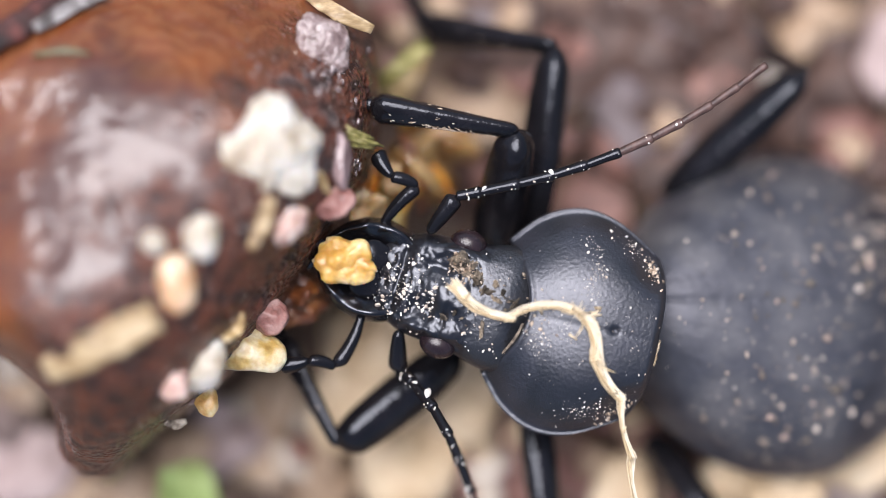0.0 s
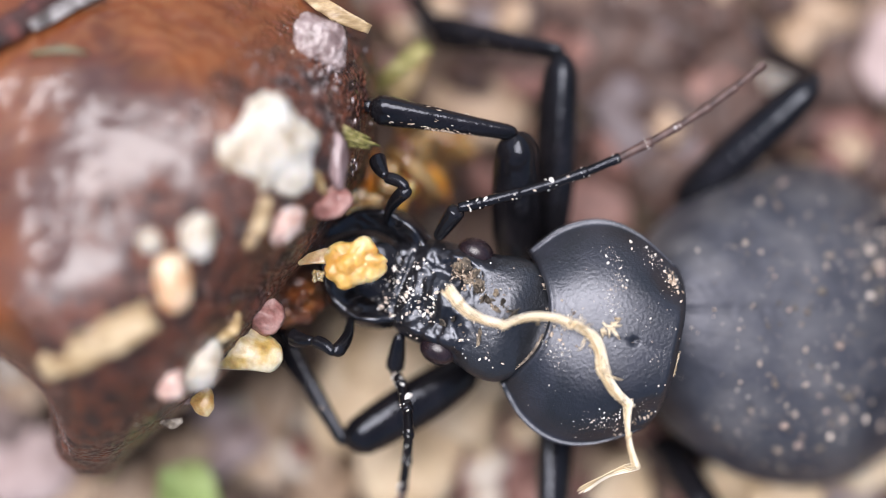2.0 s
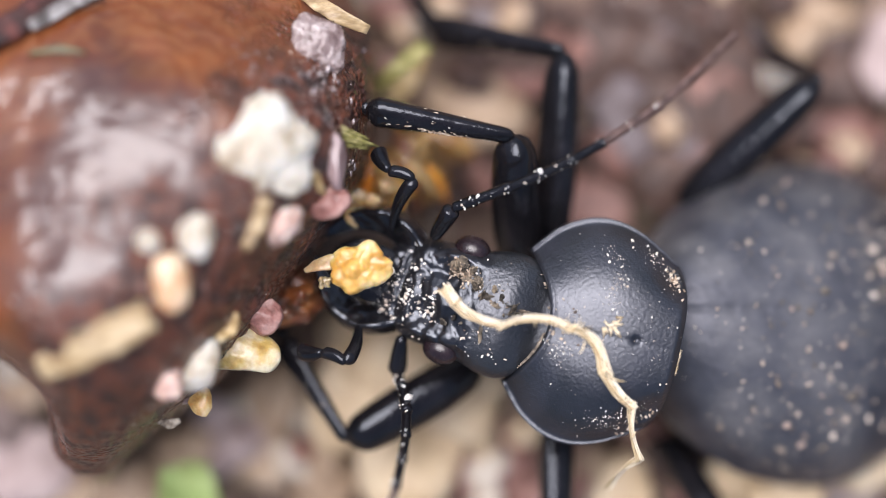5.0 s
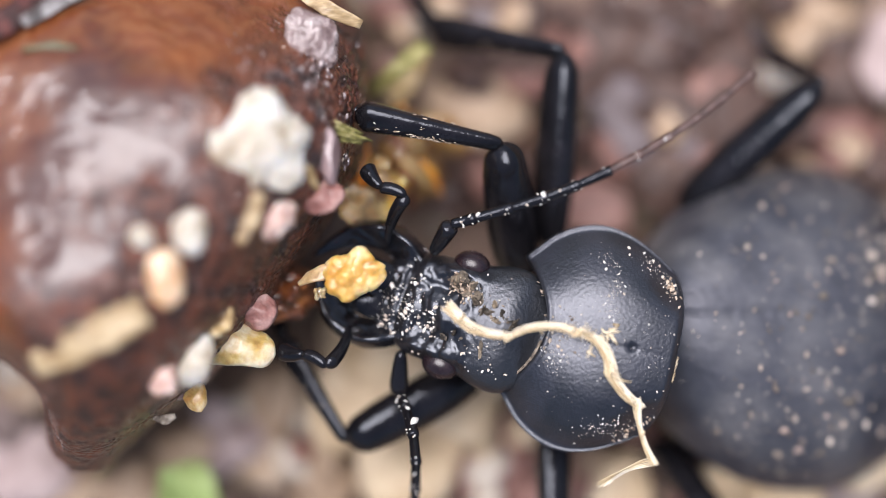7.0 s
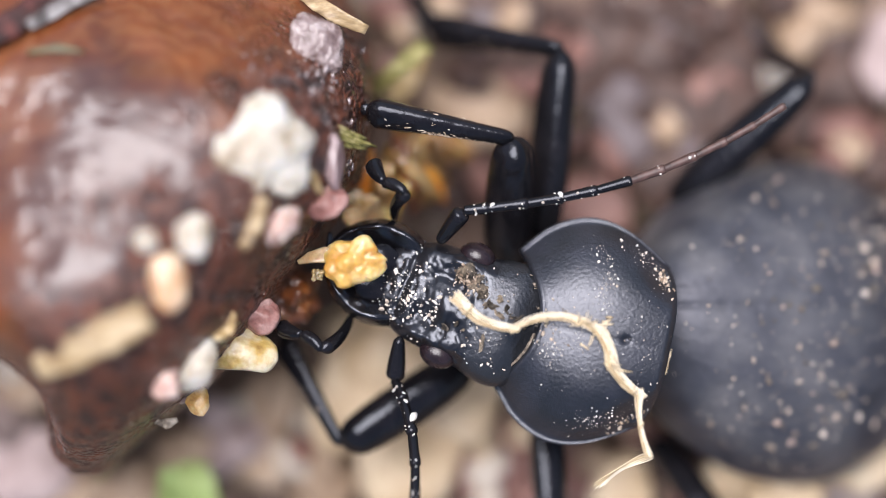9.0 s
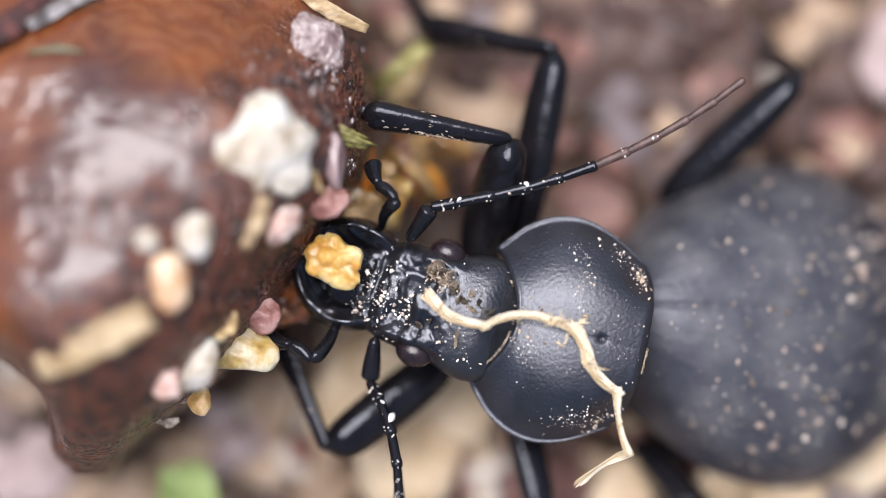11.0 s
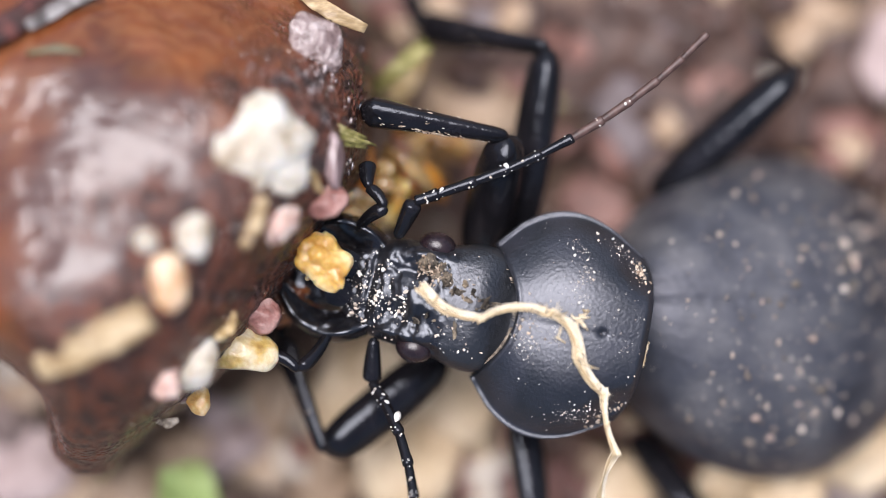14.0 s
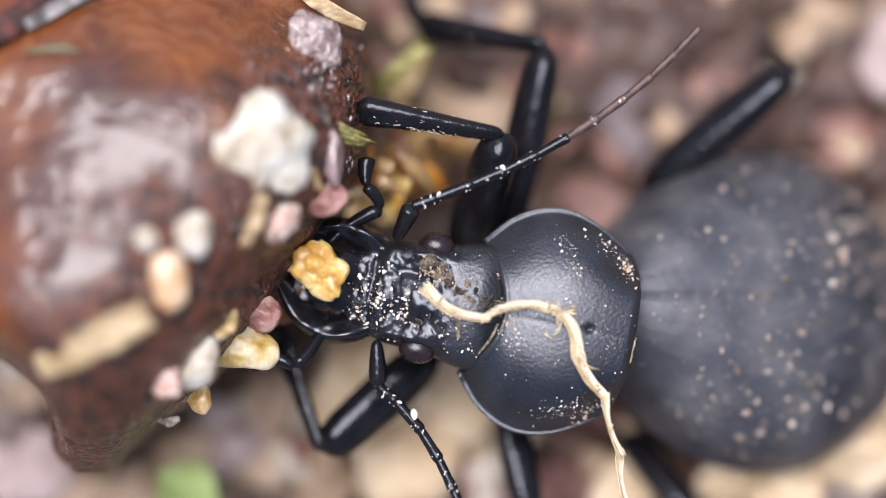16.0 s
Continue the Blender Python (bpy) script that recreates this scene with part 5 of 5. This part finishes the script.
# palps: base, knee, tip
PALP_A_ROWS = [(0, 690, 392, 740, 330, 668, 272), (1, 687, 396, 732, 330, 666, 273), (1.5, 702, 374, 720, 338, 668, 275), (2, 695, 376, 724, 335, 664, 273), (2.5, 705, 385, 750, 322, 672, 270), (3, 714, 370, 743, 328, 683, 272), (3.5, 700, 383, 750, 298, 688, 256), (4, 722, 361, 746, 312, 677, 262), (6.5, 677, 411, 712, 330, 656, 283), (7, 697, 405, 720, 347, 640, 287), (7.5, 687, 396, 724, 337, 646, 273), (8, 697, 376, 718, 346, 650, 273), (8.5, 697, 417, 731, 340, 652, 287), (9, 705, 374, 720, 343, 650, 272), (11.5, 681, 396, 701, 361, 660, 277), (12, 650, 396, 706, 345, 654, 277), (12.5, 680, 392, 696, 365, 660, 277), (13, 638, 427, 689, 376, 658, 291), (13.5, 615, 417, 680, 378, 656, 285), (14, 644, 403, 683, 368, 650, 279), (14.5, 630, 428, 690, 370, 645, 282), (15, 602, 407, 680, 370, 644, 283), (15.5, 658, 376, 676, 360, 648, 283), (16, 610, 415, 682, 366, 650, 280)]
PALP_B_ROWS = [(0, 627, 576, 589, 662, 493, 646), (0.5, 598, 579, 570, 623, 477, 581), (1, 630, 581, 582, 662, 499, 613), (1.5, 604, 558, 570, 619, 481, 576), (2, 611, 583, 594, 625, 505, 593), (2.5, 630, 576, 603, 663, 502, 628), (3, 620, 571, 608, 618, 514, 593), (3.5, 627, 574, 602, 661, 496, 631), (4, 634, 590, 624, 620, 540, 595), (6.5, 613, 595, 596, 678, 482, 667), (7, 605, 600, 580, 647, 484, 620), (7.5, 634, 575, 590, 630, 496, 583), (8, 601, 589, 571, 621, 480, 581), (8.5, 631, 599, 588, 672, 489, 636), (9, 605, 579, 572, 619, 487, 576), (11.5, 582, 583, 552, 646, 471, 606), (12, 569, 578, 541, 674, 475, 655), (12.5, 573, 601, 550, 643, 480, 632), (13, 578, 603, 524, 664, 470, 630), (13.5, 560, 608, 523, 699, 435, 679), (14, 571, 595, 530, 655, 470, 630), (14.5, 576, 600, 522, 664, 465, 640), (15, 542, 590, 517, 671, 425, 674), (15.5, 550, 587, 531, 635, 460, 640), (16, 562, 585, 522, 650, 460, 640)]
# knees of the six legs where they shift on their own
KNEE_ROWS = [
    [(0, 918, 232), (0.5, 921, 235), (2, 916, 236), (2.5, 918, 239), (3, 923, 234), (4, 918, 236), (6.5, 895, 250), (7, 890, 255), (7.5, 904, 243), (8, 909, 245), (9, 910, 245), (11.5, 906, 248), (12, 903, 243), (12.5, 910, 240), (13.5, 893, 245), (14, 900, 242), (14.5, 890, 242), (15, 891, 245), (15.5, 899, 242), (16, 891, 239)],
    [(0, 985, 82), (1.5, 988, 86), (2, 997, 92), (3.5, 996, 86), (4, 1000, 91), (7, 1000, 91), (8, 999, 88), (9, 996, 87), (11.5, 985, 88), (12, 977, 80), (12.5, 988, 80), (13.5, 973, 84), (14.5, 971, 85), (15, 973, 86), (15.5, 977, 86), (16, 968, 81)],
    [(0, 1412, 138), (1.5, 1416, 141), (2, 1434, 150), (3, 1431, 146), (4, 1444, 152), (6.5, 1422, 145), (7, 1441, 156), (7.5, 1426, 149), (8.5, 1418, 145), (9, 1424, 146), (11.5, 1400, 141), (12.5, 1405, 142), (13.5, 1392, 141), (14.5, 1395, 134), (15, 1400, 130), (16, 1385, 134)],
    [(0, 600, 790), (2, 612, 787), (4, 618, 782), (6.5, 609, 779), (7, 614, 782), (8, 606, 788), (9, 605, 788), (11.5, 580, 799), (12.5, 592, 794), (13.5, 576, 802), (14.5, 574, 800), (16, 569, 799)],
    [(0, 966, 925), (4, 985, 935), (9, 975, 930), (12, 955, 925), (16, 940, 920)],
    [(0, 1262, 922), (4, 1275, 926), (9, 1270, 925), (12, 1245, 920), (16, 1230, 918)],
]
HIPS = [(-118, -165, 7.0, 9.6), (-60, -155, 6.0, 7.2), (-215, -195, 4.4, 6.2), (-208, 66, 6.6, 7.6), (-55, 185, 6.0, 6.6), (-200, 255, 3.6, 5.0)]
ANKLES = [(660, 187, 9.7), (728, 42, 3.6), (1352, 88, 1.0), (503, 600, 6.6), (1010, 1130, 2.2), (1320, 1150, 1.5)]
FEET = [(674, 190, 2.0), (702, -60, 0.9), (1305, 10, 0.6), (470, 500, 4.4), (1060, 1290, 0.9), (1380, 1300, 0.9)]
# strand: front tip and bend, then the three joints of its hanging end
STRAND_ROWS = [(0, 799, 500, 1018, 549), (0.5, 809, 502, 1022, 552), (1, 801, 503, 1020, 551), (1.5, 809, 499, 1028, 556), (2, 790, 511, 1025, 573), (2.5, 775, 509, 1016, 569), (3, 778, 494, 1015, 564), (3.5, 775, 496, 1010, 564), (4, 789, 506, 1025, 588), (6.5, 776, 512, 1030, 564), (7, 790, 540, 1038, 586), (7.5, 802, 520, 1034, 573), (8, 812, 528, 1043, 574), (8.5, 793, 537, 1025, 570), (9, 804, 523, 1034, 568), (11.5, 746, 517, 986, 566), (12, 756, 520, 990, 548), (12.5, 770, 512, 1005, 546), (13, 756, 517, 995, 551), (13.5, 752, 523, 987, 555), (14, 743, 506, 985, 552), (14.5, 746, 512, 984, 548), (15, 735, 520, 976, 560), (15.5, 761, 503, 990, 554), (16, 750, 508, 981, 545)]
STRAND_END_ROWS = [(0, 1098, 705, 1116, 805, 1127, 905), (0.5, 1100, 700, 1126, 795, 1135, 900), (1, 1102, 708, 1120, 808, 1130, 905), (1.5, 1090, 705, 1102, 800, 1085, 890), (2, 1108, 710, 1122, 828, 1023, 865), (2.5, 1097, 693, 1105, 816, 1000, 865), (3, 1097, 677, 1114, 809, 1020, 858), (3.5, 1092, 690, 1112, 815, 1015, 862), (4, 1118, 728, 1123, 825, 1035, 855), (6.5, 1107, 688, 1142, 784, 1151, 880), (7, 1120, 705, 1152, 815, 1060, 855), (7.5, 1119, 685, 1151, 802, 1049, 854), (8, 1138, 690, 1153, 815, 1048, 862), (8.5, 1120, 682, 1141, 808, 1035, 866), (9, 1125, 690, 1145, 812, 1042, 862), (11.5, 1083, 688, 1105, 802, 1004, 860), (12, 1090, 678, 1112, 802, 1010, 856), (12.5, 1105, 685, 1130, 795, 1030, 845), (13, 1084, 705, 1111, 803, 1117, 900), (13.5, 1090, 705, 1111, 800, 1114, 895), (14, 1065, 690, 1088, 803, 1060, 885), (14.5, 1065, 700, 1090, 800, 1098, 900), (15, 1063, 698, 1081, 806, 1070, 890), (15.5, 1067, 703, 1093, 806, 1098, 895), (16, 1072, 705, 1096, 800, 1108, 900)]
FOOD_ROWS = [(0, 611, 462, 20), (1, 615, 469, 20), (1.5, 625, 449, 0), (2, 627, 465, 0), (3, 627, 452, 0), (3.5, 622, 462, 0), (4, 642, 462, 0), (6.5, 629, 493, -10), (7, 625, 485, -10), (7.5, 623, 469, 0), (8, 620, 469, 0), (8.5, 615, 497, 5), (9, 626, 463, 0), (11.5, 588, 462, 50), (12, 592, 467, 50), (12.5, 597, 467, 55), (13, 576, 490, 65), (13.5, 578, 495, 65), (14, 574, 462, 60), (14.5, 576, 480, 65), (15, 567, 475, 60), (15.5, 570, 446, 50), (16, 567, 477, 60)]
# jaws: opening of each in degrees
JAW_ROWS = [(0, 0, 0), (1.5, 2, -2), (2, 12, 6), (4, 14, 8), (6.5, 16, 10), (7, 14, 8), (8, 4, 2), (9, 2, 0), (11.5, 6, 4), (12.5, 2, 4), (13.5, 9, 12), (14.5, 12, 12), (15, 10, 10), (15.5, 4, 6), (16, 10, 10)]
TIMES = [0, 0.5, 1, 1.5, 2, 2.5, 3, 3.5, 4, 5.25, 6.5, 7, 7.5, 8, 8.5, 9, 10.25, 11.5, 12, 12.5, 13, 13.5, 14, 14.5, 15, 15.5, 16]


def row_at(rows, t):
    for r0, r1 in zip(rows, rows[1:]):
        if t <= r1[0]:
            f = (t - r0[0]) / (r1[0] - r0[0])
            return [a + (b - a) * f for a, b in zip(r0[1:], r1[1:])]
    return list(rows[-1][1:])


def aim(a, b):
    """A pose at a whose x axis runs to b, its z axis as upright as may be."""
    x = (b - a).normalized()
    y = Vector((0, 0, 1)).cross(x)
    y = y.normalized() if y.length > 1e-5 else Vector((0, 1, 0))
    z = x.cross(y)
    return Matrix(((x.x, y.x, z.x, a.x), (x.y, y.y, z.y, a.y), (x.z, y.z, z.z, a.z), (0, 0, 0, 1)))


def reach(a, b, length, up=0):
    """The end of a rigid piece that starts at a and lies over b in plan; a shorter plan tilts it up or down (2: only where it is much shorter)."""
    d = Vector((b.x - a.x, b.y - a.y, 0))
    if up == 0:
        return a + (b - a).normalized() * length
    h = min(d.length, length * 0.999)
    if abs(up) == 2:
        rise = max(0.0, math.sqrt(1 - (h / length) ** 2) - 0.32)
        return a + d.normalized() * length * math.sqrt(1 - rise * rise) + Vector((0, 0, rise * length))
    return a + d.normalized() * h + Vector((0, 0, up * math.sqrt(length ** 2 - h ** 2)))


def thorax_pose(t):
    x, y, turn = row_at(THORAX_ROWS, t)
    return Matrix.Translation(at(x, y, PLANE + 0.2)) @ pose(0, 0, 0, 0, 0, -12.5 - turn)


def abdomen_pose(t):
    x, y, turn = row_at(ABDOMEN_ROWS, t)
    return Matrix.Translation(at(x, y, 3.7)) @ pose(0, 0, 0, 0, 0, -2 - turn) @ pose(0, 0, 0, -8, 16, 0)


def head_pose(t):
    x, y, turn, nod = row_at(HEAD_ROWS, t)
    return Matrix.Translation(at(x, y, 9.6 - 1.3 * math.sin(radians(0.5 * nod)))) @ pose(0, 0, 0, 0, 0, -17 - turn) @ pose(0, 0, 0, 0, -0.36 * nod, 0)


def motions():
    tracks = {}

    def key(ob, t, m):
        tracks.setdefault(ob, []).append((t, m))

    slug_rest = Matrix.Translation(at(450, 350, PLANE))
    rider_rest = {ob: ob.matrix_basis.copy() for ob in RIDERS}
    for t in TIMES:
        th = thorax_pose(t)
        inv = th.inverted()
        key(beetle, t, th)
        key(abdomen, t, inv @ abdomen_pose(t))
        hp = head_pose(t)
        key(head, t, inv @ hp)
        oa, ob_ = row_at(JAW_ROWS, t)
        key(jaw_a, t, Matrix.Translation((g(-112), g(58 + 1.3 * oa), g(-14))) @ pose(0, 0, 0, 0, 0, -oa))
        key(jaw_b, t, Matrix.Translation((g(-112), g(-58 - 1.3 * ob_), g(-14))) @ pose(0, 0, 0, 0, 0, ob_))
        # antennae
        for side, made in ((1, antenna_a), (-1, antenna_b)):
            socket = hp @ Vector((g(-72), side * g(90), g(8)))
            if side > 0:
                dx, dy = row_at(SCAPE_A_ROWS, t)
                goal = socket + Vector((g(dx), -g(dy), 0))
                bead = at(*row_at(ANTENNA_A_ROWS, t), PLANE)
                run, bends = 4.75, (-3.7, 1.7, 1.7) + (3.4,) * 8
            else:
                ax, ay, bx, by = row_at(ANTENNA_B_ROWS, t)
                goal, bead = at(ax, ay, PLANE - 0.6), at(bx, by, PLANE - 0.6)
                run, bends = 1.5, (-5, -7, -9, -6, -3, -2, -2, -2, -2, -2, -2)
            elbow = reach(socket, goal, 0.00160, 1 if side > 0 else -1)
            sp = aim(socket, elbow)
            key(made[0], t, inv @ sp)
            tip = reach(elbow, bead, run / 1000, 2 if side > 0 else 0)
            base = aim(elbow, tip)
            local = pose(0, 0, 0, 0, 0, bends[0])
            for i, seg in enumerate(made[1:]):
                key(seg, t, sp.inverted() @ base @ local)
                local = local @ Matrix.Translation((seg["len"] / 1000, 0, 0)) @ pose(0, 0, 0, 0, 0, bends[i + 1])
        # palps
        for rows, made, low in ((PALP_A_ROWS, palp_a, 9.5), (PALP_B_ROWS, palp_b, 9.4)):
            x0, y0, x1, y1, x2, y2 = row_at(rows, t)
            a, k, e = at(x0, y0, low), at(x1, y1, low), at(x2, y2, low)
            j1 = reach(a, k, 0.00155, 1)
            p1 = aim(a, j1)
            mid = j1.lerp(e, 0.5) + Vector((0, 0, 0.0002))
            mid += Vector((e.y - j1.y, j1.x - e.x, 0)) * (-0.18 if made is palp_a else 0.1)
            j2 = reach(j1, mid, 0.00093)
            key(made[0], t, inv @ p1)
            key(made[1], t, p1.inverted() @ aim(j1, j2))
            key(made[2], t, p1.inverted() @ aim(j2, reach(j2, e, 0.001)))
        # legs: hips ride on the thorax or the abdomen, feet stay
        rest_t, rest_a = row_at(THORAX_ROWS, t), row_at(ABDOMEN_ROWS, t)
        for n, made in enumerate(legs):
            hx, hy, hz, kz = HIPS[n]
            ride = rest_a if n in (2, 5) else rest_t
            hip = at(ride[0] + hx, ride[1] + hy, hz)
            kx, ky = row_at(KNEE_ROWS[n], t)
            knee = at(kx + 15, ky - 7, kz) if n == 2 else at(kx, ky, kz)
            size = leg_sizes[n]
            p1 = aim(hip, knee)
            p1 = Matrix.Translation(knee - (knee - hip).normalized() * size[0] / 1000) @ p1.to_quaternion().to_matrix().to_4x4()
            ankle = at(*ANKLES[n])
            if n == 0:
                kn = row_at(KNEE_ROWS[0], t)
                ankle = at(ANKLES[0][0] + (kn[0] - 918) * 0.9, ANKLES[0][1] + (kn[1] - 232) * 0.6, ANKLES[0][2])
            p2 = aim(knee, ankle)
            key(made[0], t, inv @ p1)
            key(made[1], t, p1.inverted() @ p2)
            spot = p2 @ mm(size[1], 0, 0)
            foot = at(*FEET[n])
            p3 = aim(spot, foot)
            for i, piece in enumerate(made[2:]):
                key(piece, t, p1.inverted() @ p3 @ Matrix.Translation((0.00068 * i, 0, 0)))
        # strand
        x0, y0, xb, yb = row_at(STRAND_ROWS, t)
        x4, y4, x5, y5, x6, y6 = row_at(STRAND_END_ROWS, t)
        x3, y3 = xb + 0.52 * (x4 - xb) - 4, yb + 0.52 * (y4 - yb) + 4
        d = Vector((xb - x0, yb - y0))
        q = Vector((x0, y0)) + d * 0.48 + Vector((-d.y, d.x)).normalized() * 36
        lift = 0.012 * row_at(HEAD_ROWS, t)[3]
        joints = [at(x0, y0, 11.0), at(q.x, q.y, 11.15 + lift), at(xb, yb, 11.2 + 0.5 * lift), at(x3, y3, 11.15), at(x4, y4, 10.9), at(x5, y5, 9.4), at(x6, y6, 7.9)]
        spot = joints[0]
        key(strand, t, Matrix.Translation(spot))
        back = Matrix.Translation(-spot)
        for i, piece in enumerate(strand_pieces):
            start = joints[i].lerp(spot, 0.5) if i else spot
            end = reach(start, joints[i + 1], STRAND_LEN[i] / 1000, -1 if i > 3 else 0)
            key(piece, t, back @ aim(start, end))
            spot = end
        fx, fy, turn = row_at(FOOD_ROWS, t)
        key(food, t, Matrix.Translation(at(fx, fy, 10.4)) @ pose(0, 0, 0, 0, 0, -turn))
        tuck = 1.0 if t < 1.2 else max(0.0, min(1.0, (turn - 20) / 30))
        key(shred, t, pose(0, 0, 0, 0, 0, turn * tuck) @ Matrix.Translation((g(-38 + 40 * tuck), g(6), g(-8 - 20 * tuck))))
        # slug and all that sticks to it
        sx, sy, turn = row_at(SLUG_ROWS, t)
        shift = Matrix.Translation(at(sx, sy, PLANE)) @ pose(0, 0, 0, 0, 0, -turn) @ slug_rest.inverted()
        for ob in RIDERS:
            key(ob, t, shift @ rider_rest[ob])
    for ob, rows in tracks.items():
        walk(ob, rows)


motions()
